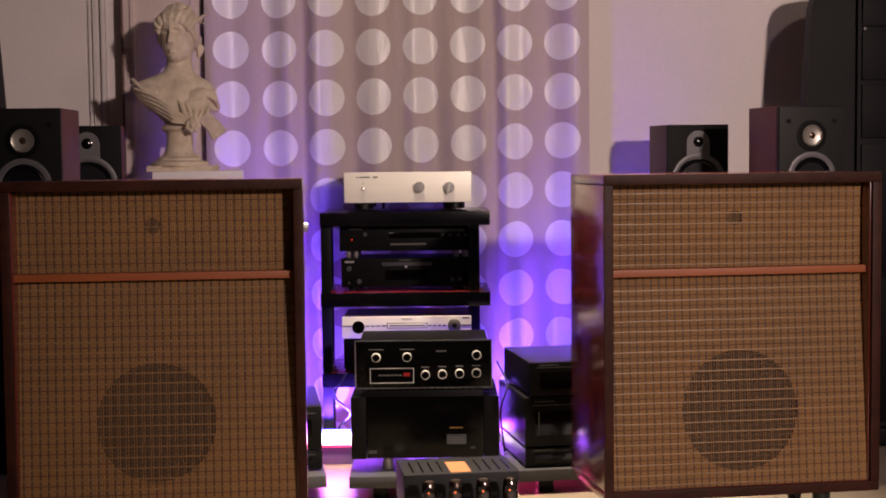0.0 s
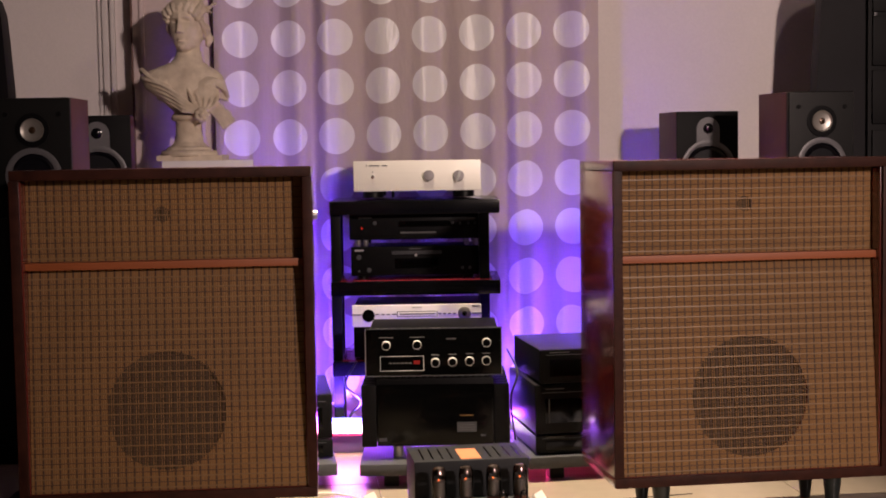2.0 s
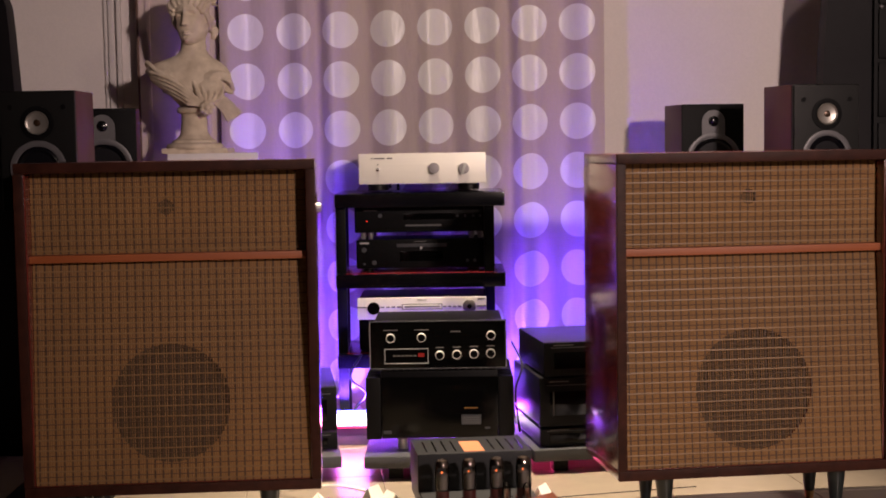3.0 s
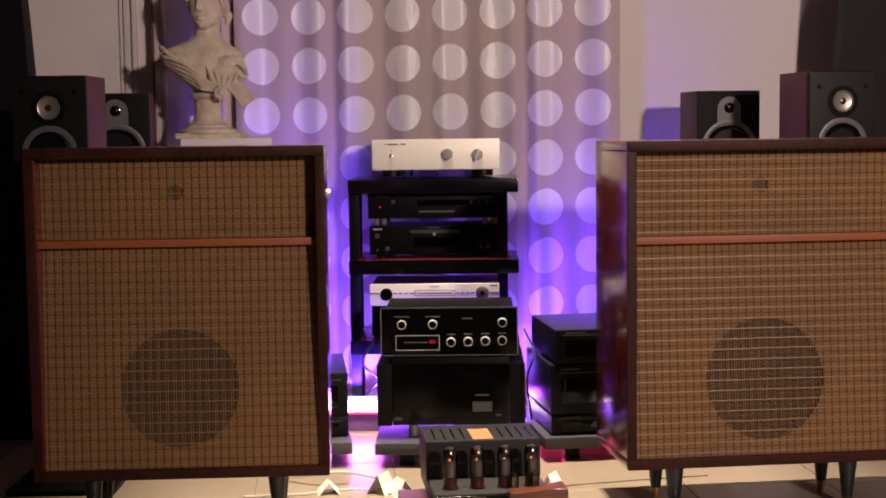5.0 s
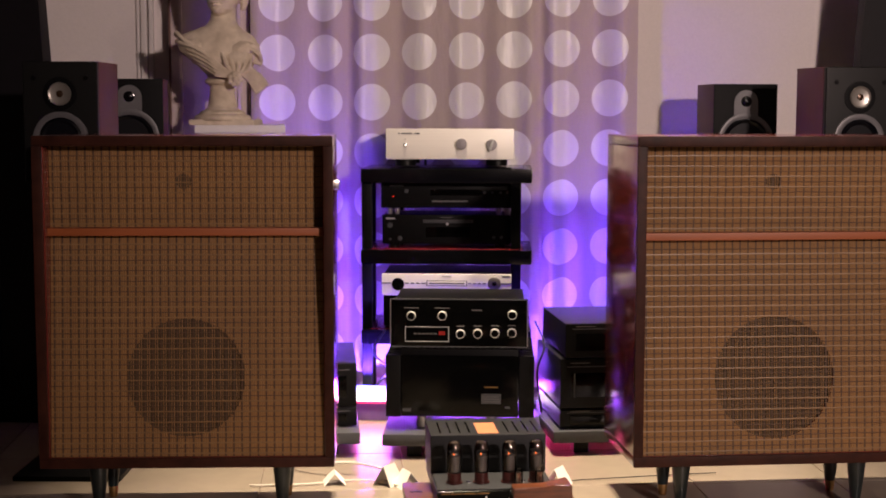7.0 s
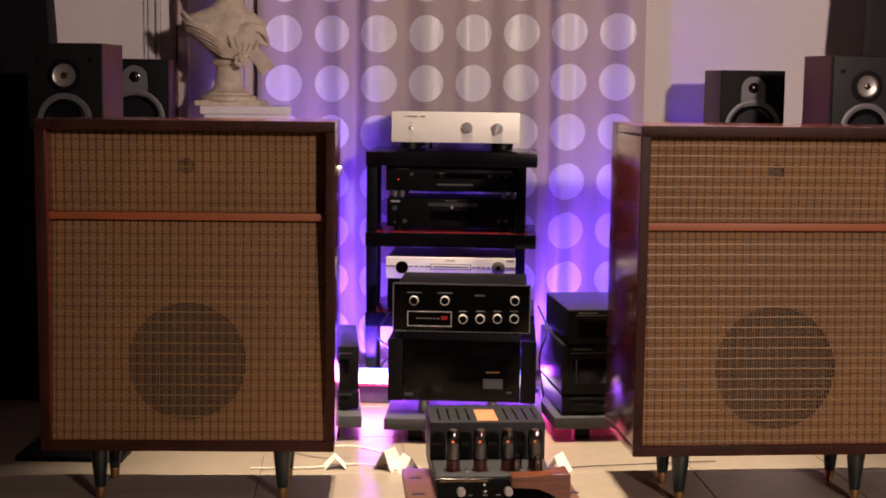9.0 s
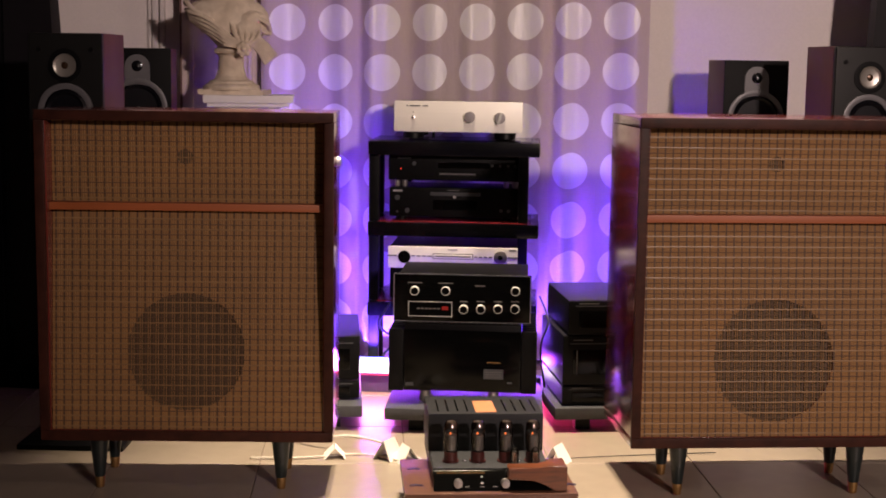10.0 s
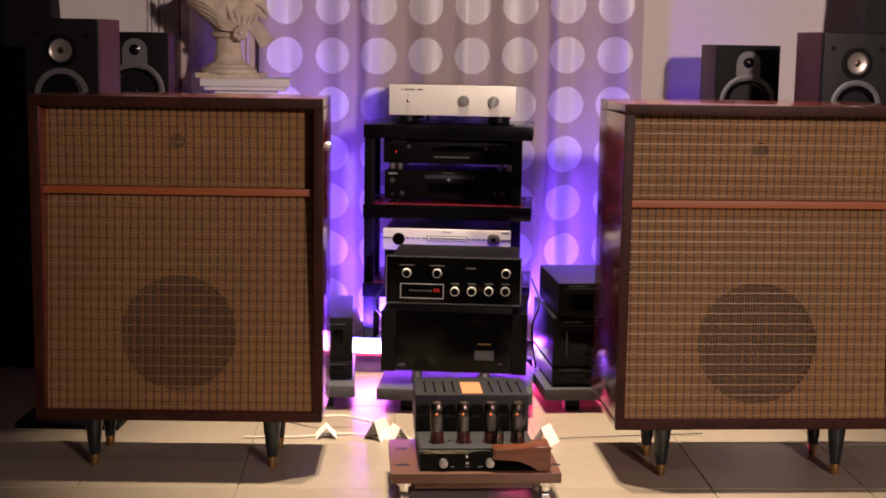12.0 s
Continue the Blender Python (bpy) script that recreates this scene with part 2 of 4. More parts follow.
def lathe(profile, n=24, m=None, bm=None):
    """A turned body about z from (radius, height) pairs."""
    bm = bm or bmesh.new()
    rings = []
    for r, z in profile:
        rings.append([bm.verts.new((r * math.cos(2 * math.pi * k / n), r * math.sin(2 * math.pi * k / n), z)) for k in range(n)])
    for a, b in zip(rings, rings[1:]):
        for k in range(n):
            bm.faces.new((a[k], a[(k + 1) % n], b[(k + 1) % n], b[k]))
    for ring, flip in ((rings[0], True), (rings[-1], False)):
        bm.faces.new(ring[::-1] if flip else ring)
    if m is not None:
        bmesh.ops.transform(bm, matrix=m, verts=[v for ring in rings for v in ring])
    return bm


FACE = Matrix.Rotation(radians(90), 4, "X")  # turns a lathe's +z to -y, towards the viewer


def turned(profile, x, y, z, n=28):
    """A turned body whose axis points towards -y, its zero height at (x, y, z)."""
    return lathe(profile, n, Matrix.Translation((x, y, z)) @ FACE)


def ring_profile(r0, r1, h):
    return [(r0, 0), (r1, 0), (r1, h * 0.8), ((r0 + r1) / 2, h), (r0, h * 0.8), (r0, 0)]


def tube(points, radius, n=8, samples=8):
    """A round cable through the points (Catmull-Rom)."""
    pts = [Vector(p) for p in points]
    ext = [2 * pts[0] - pts[1], *pts, 2 * pts[-1] - pts[-2]]
    line = []
    for a, b, c, d in zip(ext, ext[1:], ext[2:], ext[3:]):
        for k in range(samples):
            t = k / samples
            line.append(0.5 * (2 * b + (c - a) * t + (2 * a - 5 * b + 4 * c - d) * t * t + (3 * b - a - 3 * c + d) * t**3))
    line.append(pts[-1])
    bm = bmesh.new()
    rings = []
    for k, p in enumerate(line):
        way = (line[min(k + 1, len(line) - 1)] - line[max(k - 1, 0)]).normalized()
        side = way.cross((0, 0, 1))
        side = side.normalized() if side.length > 1e-4 else Vector((1, 0, 0))
        up = side.cross(way)
        rings.append([bm.verts.new(p + radius * (math.cos(2 * math.pi * j / n) * side + math.sin(2 * math.pi * j / n) * up)) for j in range(n)])
    for a, b in zip(rings, rings[1:]):
        for j in range(n):
            bm.faces.new((a[j], a[(j + 1) % n], b[(j + 1) % n], b[j]))
    bm.faces.new(rings[0][::-1]); bm.faces.new(rings[-1])
    return bm


def mesh_of(name, bm, material, smooth=35):
    bmesh.ops.recalc_face_normals(bm, faces=bm.faces)
    me = bpy.data.meshes.new(name)
    if smooth:
        limit = radians(smooth)
        for f in bm.faces:
            f.smooth = True
        for e in bm.edges:
            e.smooth = len(e.link_faces) == 2 and e.calc_face_angle(0) < limit
    bm.to_mesh(me)
    bm.free()
    me.materials.append(material)
    return me


def thing(name, label, category, m=None, group="", kind=""):
    ob = new(name)
    ob.matrix_world = m or Matrix()
    return tagged(ob, label, category, group, kind)


def part(name, bm, material, parent, label=""):
    ob = new(name, mesh_of(name, bm, material))
    ob.parent = parent
    return tagged(ob, label)


def solid(name, bm, material, label, category, m=None, group="", kind=""):
    ob = new(name, mesh_of(name, bm, material))
    if m is not None:
        ob.matrix_world = m
    return tagged(ob, label, category, group, kind)


def writing(name, text, x, y, z, size, material, parent, label=""):
    """Flat letters facing -y, left end at x."""
    cu = bpy.data.curves.new(name, "FONT")
    cu.body, cu.size, cu.extrude = text, size, 0.0004
    tmp = bpy.data.objects.new(name, cu)
    scene.collection.objects.link(tmp)
    me = bpy.data.meshes.new_from_object(tmp.evaluated_get(bpy.context.evaluated_depsgraph_get()))
    bpy.data.objects.remove(tmp)
    me.materials.clear(); me.materials.append(material)
    ob = new(name, me)
    ob.parent = parent
    ob.matrix_basis = Matrix.Translation((x, y, z)) @ FACE
    return tagged(ob, label)


# ---- the room ----
def floor():
    fl = solid("floor", boxed(-3.2, 3.2, -4.2, 4.47, -0.10, -0.003), M_GROUT, "pale beige tiled floor with thin joints", "floor", kind="structure")
    return fl


FLOOR = floor()
tagged(solid("wall_north", boxed(-3.2, 3.2, 4.47, 4.62, -0.1, 5.2), M_WALL, "off-white painted plaster wall behind the curtain", "wall"), kind="structure")
# unseen walls and ceiling close the room; dark so they return little fill
tagged(solid("wall_south", boxed(-3.2, 3.2, -4.35, -4.2, -0.1, 5.2), M_ROOM, "plain unseen room wall, dark to cut bounced light", "wall"), kind="structure")
tagged(solid("wall_west", boxed(-3.35, -3.2, -4.35, 4.62, -0.1, 5.2), M_ROOM, "plain unseen room wall, dark to cut bounced light", "wall"), kind="structure")
tagged(solid("wall_east", boxed(3.2, 3.35, -4.35, 4.62, -0.1, 5.2), M_ROOM, "plain unseen room wall, dark to cut bounced light", "wall"), kind="structure")
tagged(solid("ceiling", boxed(-3.35, 3.35, -4.35, 4.62, 5.2, 5.3), M_CEIL, "plain unseen ceiling, dark to cut bounced light", "ceiling"), kind="structure")


def wall_trim():
    bm = boxed(-1.245, -1.222, 4.452, 4.47, 0.0, 2.6, 0.004)
    box(bm, -1.214, -1.198, 4.446, 4.47, 0.0, 2.6, 0.004)
    box(bm, -1.262, -1.250, 4.458, 4.47, 0.0, 2.6, 0.003)
    solid("trim_1", bm, M_TRIM, "painted upright wall moulding beside a door panel", "moulding", kind="structure")


wall_trim()


def door_panel():
    d = thing("door_1", "pinkish door panel with thin dark edges behind a bust", "door", kind="structure")
    part("door_leaf", boxed(-1.120, -0.832, 4.392, 4.455, 0.02, 2.3, 0.003), M_PANEL, d)
    part("door_edge", boxed(-1.127, -1.1205, 4.387, 4.458, 0.0, 2.3, 0.001), M_PANELEDGE, d, "dark brown door edge strip")
    part("door_edge", boxed(-0.8305, -0.8245, 4.387, 4.458, 0.0, 2.3, 0.001), M_PANELEDGE, d, "dark brown door edge strip")
    for x in (-1.085, -0.867):
        part("moulding", boxed(x - 0.008, x + 0.008, 4.383, 4.3919, 0.1, 2.2, 0.003), M_PANEL, d)


door_panel()


def curtain():
    """A hanging curtain with soft folds; its u and v count dots."""
    x0, x1, z0, z1, nx, nz = -0.818, 0.566, 0.015, 2.35, 220, 60
    bm = bmesh.new()
    uv = bm.loops.layers.uv.new("uv")

    def depth(x, z):
        d = 0.010 * math.sin(2 * math.pi * x / 0.335 + 0.5 + 0.35 * math.sin(1.3 * z)) + 0.006 * math.sin(2 * math.pi * x / 0.145 + 1.0 + 0.5 * z)
        d += 0.018 * math.exp(-((x + 0.475) / 0.035) ** 2) - 0.016 * math.exp(-((x + 0.42) / 0.03) ** 2)
        d += 0.020 * math.exp(-((x - 0.215 - 0.012 * math.sin(z * 2)) / 0.030) ** 2) - 0.014 * math.exp(-((x - 0.275) / 0.03) ** 2)
        d += 0.008 * math.exp(-((x + 0.10) / 0.03) ** 2)
        return min(4.440, 4.368 + 2.3 * d * (0.75 + 0.35 * (1.5 - z)))

    grid = [[bm.verts.new((x0 + (x1 - x0) * i / nx, depth(x0 + (x1 - x0) * i / nx, z0 + (z1 - z0) * j / nz), z0 + (z1 - z0) * j / nz)) for i in range(nx + 1)] for j in range(nz + 1)]
    for j in range(nz):
        for i in range(nx):
            f = bm.faces.new((grid[j][i], grid[j][i + 1], grid[j + 1][i + 1], grid[j + 1][i]))
            for loop in f.loops:
                x, _, z = loop.vert.co
                lift = 0.006 * math.sin(3.0 * x + 0.4) + 0.004 * max(0.0, x) / 0.3
                loop[uv].uv = ((x + 0.214) / 0.1708 + 10.5, (z - 1.416 - lift) / 0.1778 + 20.5)
    ob = solid("curtain", bm, M_CURTAIN, "taupe curtain with rows of pale satin dots in soft folds", "curtain")
    s = ob.modifiers.new("cloth", "SOLIDIFY")
    s.thickness = 0.002
    solid("curtain_rod", lathe([(0.012, 0), (0.012, 1.6)], 16, Matrix.Translation((-0.92, 4.385, 2.36)) @ Matrix.Rotation(radians(90), 4, "Y")), M_CHROME, "chrome curtain rod along the wall top", "curtain rod")


curtain()


# ---- the two large cabinets ----
def cabinet(m, label, D, drop=0.0, aside=-0.004, hole=0.148):
    """A big console loudspeaker on legs; local origin at the front's lower left corner on the floor, depth along +y."""
    W, Z0, Z1, T = 0.735, 0.137, 0.967, 0.026
    c = thing("speaker_cabinet", label, "loudspeaker", m, group="pair of console loudspeakers")
    gloss = "glossy dark mahogany veneer"
    part("bottom_panel", boxed(0, W, 0.0121, D, Z0, Z0 + T, 0.003), M_MAHOG, c, gloss)
    part("top_panel", boxed(0, W, 0.0121, D, Z1 - T, Z1, 0.003), M_MAHOG, c, gloss)
    part("side_panel", boxed(0, T, 0.0121, D, Z0 + T, Z1 - T, 0.002), M_MAHOG, c, gloss)
    part("side_panel", boxed(W - T, W, 0.0121, D, Z0 + T, Z1 - T, 0.002), M_MAHOG, c, gloss)
    part("back_panel", boxed(T, W - T, D - 0.012, D - 0.001, Z0 + T, Z1 - T), M_MAHOG, c)
    worn = "worn dark brown front rim"
    part("rim", boxed(0, W, 0, 0.012, Z1 - T + 0.001, Z1 + 0.001, 0.004), M_RIM, c, worn)
    part("rim", boxed(0, W, 0, 0.012, Z0 - 0.001, Z0 + T - 0.001, 0.004), M_RIM, c, worn)
    part("rim", boxed(-0.001, T - 0.003, 0.0004, 0.012, Z0 + T - 0.001, Z1 - T + 0.001, 0.003), M_RIM, c, worn)
    part("rim", boxed(W - T + 0.003, W + 0.001, 0.0004, 0.012, Z0 + T - 0.001, Z1 - T + 0.001, 0.003), M_RIM, c, worn)
    zs, back, lip = 0.728 - drop, 0.062, 0.014  # strip height, recess of the upper grille, recess at the foot of the lower one
    part("strip", boxed(T, W - T, back - 0.030, back + 0.006, zs - 0.0095, zs + 0.0095, 0.002), M_ORANGE, c, "orange wooden dividing strip")

    def sheet(name, za, ya, zb, yb, material, holes, off, parent):
        """A panel from (ya, za) below to (yb, zb) above, pierced by round holes (x, z, r)."""
        bm = bmesh.new()
        xs = T + 0.001, W - T - 0.001
        slope = (yb - ya) / (zb - za)
        outer = [bm.verts.new((x, 0, z)) for x, z in ((xs[0], za), (xs[1], za), (xs[1], zb), (xs[0], zb))]
        edges = [bm.edges.new((outer[k], outer[(k + 1) % 4])) for k in range(4)]
        for hx, hz, r in holes:
            n = 48 if r > 0.05 else 20
            ring = [bm.verts.new((hx + r * math.cos(2 * math.pi * k / n), 0, hz + r * math.sin(2 * math.pi * k / n))) for k in range(n)]
            edges += [bm.edges.new((ring[k], ring[(k + 1) % n])) for k in range(n)]
        bmesh.ops.triangle_fill(bm, use_beauty=True, edges=edges)
        for v in bm.verts:
            v.co.y = ya + slope * (v.co.z - za) + off
        return part(name, bm, material, parent)

    def weave(za, ya, zb, yb, parent):
        """Grille cloth as upright threads and level cords, each a low ridge."""
        x0, x1, slope = T + 0.001, W - T - 0.001, (yb - ya) / (zb - za)
        rng = random.Random(int(za * 1000))

        def ridges(lines, upright, h, off):
            bm = bmesh.new()
            for p, w in lines:
                n = 10
                rows = []
                for k in range(n + 1):
                    t = k / n
                    d = rng.uniform(-0.0005, 0.0005)
                    row = []
                    for e, lift in ((-0.5, 0), (0, 1), (0.5, 0)):
                        x, z = (p + d + e * w, za + (zb - za) * t) if upright else (x0 + (x1 - x0) * t, p + d + e * w)
                        row.append(bm.verts.new((x, ya + slope * (z - za) - off - lift * h, z)))
                    rows.append(row)
                for a, b in zip(rows, rows[1:]):
                    for k in (0, 1):
                        bm.faces.new((a[k], a[k + 1], b[k + 1], b[k]))
            return bm

        pitch = 0.0203
        starts = [x0 + 0.010 + pitch * k for k in range(int((x1 - x0 - 0.006) / pitch))]
        g = part("grille", ridges([(x + d, 0.0022) for x in starts for d in (0.0062, 0.0118)], True, 0.0004, 0.0), M_THREAD, parent, "woven tan and brown grille cloth")
        tagged(g, kind="stuff")
        tagged(part("stripe_thread", ridges([(x - 0.0008, 0.0046) for x in starts], True, 0.0005, 0.0003), M_STRIPE, g, "dark brown upright threads"), kind="stuff")
        levels = [za + 0.008 + 0.0131 * k for k in range(int((zb - za - 0.012) / 0.0131))]
        tagged(part("level_cord", ridges([(z, 0.0036) for z in levels[::2]], False, 0.0003, 0.0008), M_CORD, g, "gold level cords"), kind="stuff")
        tagged(part("fine_cord", ridges([(z, 0.0022) for z in levels[1::2]], False, 0.0004, 0.0007), M_STRIPE, g), kind="stuff")

    hx, hz = W / 2 + aside, 0.361 - 0.4 * drop
    for za, ya, zb, yb, holes in ((Z0 + T, lip, zs - 0.010, back, [(hx, hz, hole)]), (zs + 0.010, back, Z1 - T, back, [(hx - 0.004, 0.852, 0.020)])):
        weave(za, ya, zb, yb, c)
        sheet("baffle", za, ya, zb, yb, M_BAFFLE, holes, 0.0012, c)
    slope = math.atan2(back - lip, zs - 0.010 - Z0 - T)
    cone = lathe([(hole + 0.009, 0.0), (hole + 0.004, -0.004), (0.05, -0.055), (0.045, -0.05), (0.0005, -0.035)], 40, Matrix.Translation((hx, 0.062, hz)) @ Matrix.Rotation(-slope, 4, "X") @ FACE)
    part("driver", cone, M_DRIVER, c, "dark paper cone behind the cloth")
    part("tweeter", turned([(0.026, 0.0), (0.024, 0.004), (0.012, -0.008), (0.0005, -0.004)], hx - 0.004, back + 0.016, 0.852), M_DRIVER, c)
    for x, y in ((0.135, 0.055), (W - 0.135, 0.055), (0.135, 0.235), (W - 0.135, 0.235)):
        lean = Matrix.Translation((x, y, 0))
        leg = part("leg", lathe([(0.0125, 0.028), (0.014, 0.034), (0.0235, 0.120), (0.024, 0.1365)], 18, lean), M_LEG, c)
        part("ferrule", lathe([(0.0085, 0.0), (0.0105, 0.002), (0.0135, 0.029), (0.0125, 0.031)], 18, lean), M_BRASS, leg, "tarnished brass ferrule")
    return c


CAB_L = cabinet(pose(-1.062, 2.665, 0, 0, 0, 4.5), "mahogany console loudspeaker on tapered legs, knob on its side", 0.272)
part("side_knob", lathe([(0.011, 0), (0.013, 0.003), (0.012, 0.012), (0.008, 0.014)], 16, Matrix.Translation((0.735, 0.10, 0.842)) @ Matrix.Rotation(radians(90), 4, "Y")), M_KNOB, CAB_L, "small metal knob")
CAB_R = cabinet(pose(0.424, 2.750, 0, 0, 0, 8.0), "mahogany console loudspeaker on tapered legs, glossy side", 0.36, 0.012, 0.0, 0.155)


# ---- hi-fi rack and its components ----
def rack():
    r = thing("hifi_rack", "black lacquered open rack with dark red shelves", "rack")
    for z in (0.8215, 0.5500, 0.2785):
        part("front_bar", boxed(-0.384, 0.186, 3.945, 3.978, z - 0.0340, z + 0.0128, 0.004), M_GLOSSBLACK, r, "gloss black front bar")
        part("back_bar", boxed(-0.384, 0.188, 4.275, 4.305, z - 0.0300, z + 0.0125, 0.004), M_GLOSSBLACK, r)
        for x in (-0.384, 0.160):
            part("side_bar", boxed(x, x + 0.028, 3.978, 4.275, z - 0.0300, z + 0.0125, 0.004), M_GLOSSBLACK, r)
        part("shelf", boxed(-0.355, 0.159, 3.9785, 4.2745, z, z + 0.014, 0.002), M_REDSHELF if z < 0.8 else M_GLOSSBLACK, r)
    for x, y, w in ((-0.384, 3.9785, 0.034), (0.117, 3.9785, 0.034), (-0.384, 4.250, 0.022), (0.118, 4.250, 0.022)):
        for z0, z1 in ((0.0, 0.2440), (0.2915, 0.5155), (0.5630, 0.7870)):
            part("post", boxed(x, x + w, y, y + w, z0, z1, 0.003), M_BLACK, r)


rack()


def text_bar(x0, x1, y, z, h, material, parent, name="lettering"):
    return part(name, boxed(x0, x1, y - 0.0008, y + 0.0005, z - h / 2, z + h / 2), material, parent)


def silver_amplifier():
    a = thing("silver_amplifier", "slim silver amplifier with two round knobs on a rack", "amplifier")
    part("front_panel", boxed(-0.304, 0.126, 4.000, 4.012, 0.864, 0.967, 0.003), M_SILVER, a, "brushed aluminium front")
    part("case", boxed(-0.300, 0.122, 4.0121, 4.270, 0.866, 0.962, 0.002), M_BLACK, a)
    for x in (-0.240, 0.068):
        for y in (4.035, 4.240):
            part("foot", lathe([(0.036, 0), (0.036, 0.018), (0.034, 0.0225)], 20, Matrix.Translation((x, y, 0.8425))), M_BLACK, a)
    part("volume_knob", turned([(0.0185, 0), (0.0185, 0.016), (0.0165, 0.019), (0.0005, 0.0195)], -0.050, 4.000, 0.916), M_KNOB, a)
    sel = part("selector_knob", turned([(0.0185, 0), (0.0185, 0.012), (0.017, 0.014), (0.0005, 0.0145)], 0.051, 4.000, 0.914), M_KNOB, a)
    bm = boxed(-0.0045, 0.0045, -0.008, 0.0, -0.020, 0.019, 0.002)
    bmesh.ops.transform(bm, matrix=Matrix.Translation((0.051, 3.9855, 0.914)) @ Matrix.Rotation(radians(18), 4, "Y"), verts=bm.verts)
    part("pointer", bm, M_LABELGREY, sel)
    part("toggle_switch", turned([(0.006, 0), (0.006, 0.003), (0.003, 0.004), (0.0035, 0.013), (0.0005, 0.014)], -0.239, 4.000, 0.913), M_CHROME, a)
    part("indicator", turned([(0.002, 0), (0.002, 0.001), (0.0004, 0.0015)], -0.239, 4.000, 0.930, 10), M_LABELDARK, a)
    for x0, x1 in ((-0.262, -0.257), (-0.252, -0.216), (-0.208, -0.190)):
        text_bar(x0, x1, 4.000, 0.951, 0.004, M_LABELDARK, a)
    part("socket_post", lathe([(0.005, 0), (0.005, 0.022)], 10, Matrix.Translation((-0.172, 4.02, 0.8425))), M_BLACK, a)


silver_amplifier()


def disc_player_upper():
    a = thing("disc_player", "black disc player with a red standby light", "disc player")
    part("case", boxed(-0.318, 0.126, 4.0321, 4.270, 0.703, 0.786, 0.004), M_BLACK, a)
    part("front_panel", boxed(-0.323, 0.131, 4.020, 4.032, 0.699, 0.789, 0.005), M_BLACK, a)
    part("tray", boxed(-0.155, 0.020, 4.0175, 4.0199, 0.742, 0.762, 0.002), M_PANELBLACK, a)
    text_bar(-0.292, -0.246, 4.020, 0.774, 0.004, M_LABELDIM, a)
    text_bar(-0.150, -0.028, 4.020, 0.722, 0.006, M_LABELDIM, a)
    part("standby_light", turned([(0.0024, 0), (0.0024, 0.001), (0.0005, 0.002)], -0.281, 4.020, 0.738, 12), M_REDLED, a)
    for x, z, r in ((-0.236, 0.756, 0.007), (0.028, 0.752, 0.005), (0.054, 0.752, 0.005), (0.082, 0.752, 0.005), (0.105, 0.752, 0.005)):
        part("button", turned([(r, 0), (r, 0.003), (0.0005, 0.0035)], x, 4.020, z, 14), M_DKGREY, a)
    for x in (-0.295, -0.270, 0.075, 0.105):
        for y in (4.055, 4.240):
            part("foot", lathe([(0.008, 0), (0.010, 0.0115), (0.009, 0.0235)], 12, Matrix.Translation((x, y, 0.6752))), M_HORN if y < 4.1 else M_BLACK, a)


disc_player_upper()


def disc_player_lower():
    a = thing("disc_player", "black wide disc player standing on a rack shelf", "disc player")
    part("case", boxed(-0.315, 0.126, 4.0321, 4.270, 0.580, 0.672, 0.004), M_BLACK, a)
    part("front_panel", boxed(-0.319, 0.116, 4.020, 4.032, 0.576, 0.675, 0.004), M_BLACK, a)
    part("display", boxed(-0.170, -0.022, 4.0185, 4.0199, 0.600, 0.634, 0.001), M_PANELBLACK, a)
    part("tray", boxed(-0.180, -0.010, 4.0175, 4.0199, 0.648, 0.660, 0.001), M_DKGREY, a)
    text_bar(-0.306, -0.275, 4.020, 0.663, 0.006, M_LABELGREY, a)
    text_bar(-0.122, -0.080, 4.020, 0.667, 0.003, M_LABELDIM, a)
    part("emblem", turned([(0.005, 0), (0.005, 0.001), (0.0005, 0.0012)], -0.098, 4.0175, 0.645, 12), M_LABELGREY, a)
    for x, z, r in ((-0.292, 0.640, 0.009), (-0.258, 0.596, 0.008), (-0.292, 0.592, 0.004), (0.060, 0.600, 0.006), (0.085, 0.600, 0.006)):
        part("button", turned([(r, 0), (r, 0.004), (0.0005, 0.0045)], x, 4.020, z, 14), M_DKGREY, a)
    for x in (-0.28, 0.08):
        for y in (4.06, 4.24):
            part("foot", lathe([(0.02, 0), (0.02, 0.015)], 16, Matrix.Translation((x, y, 0.5641))), M_BLACK, a)


disc_player_lower()


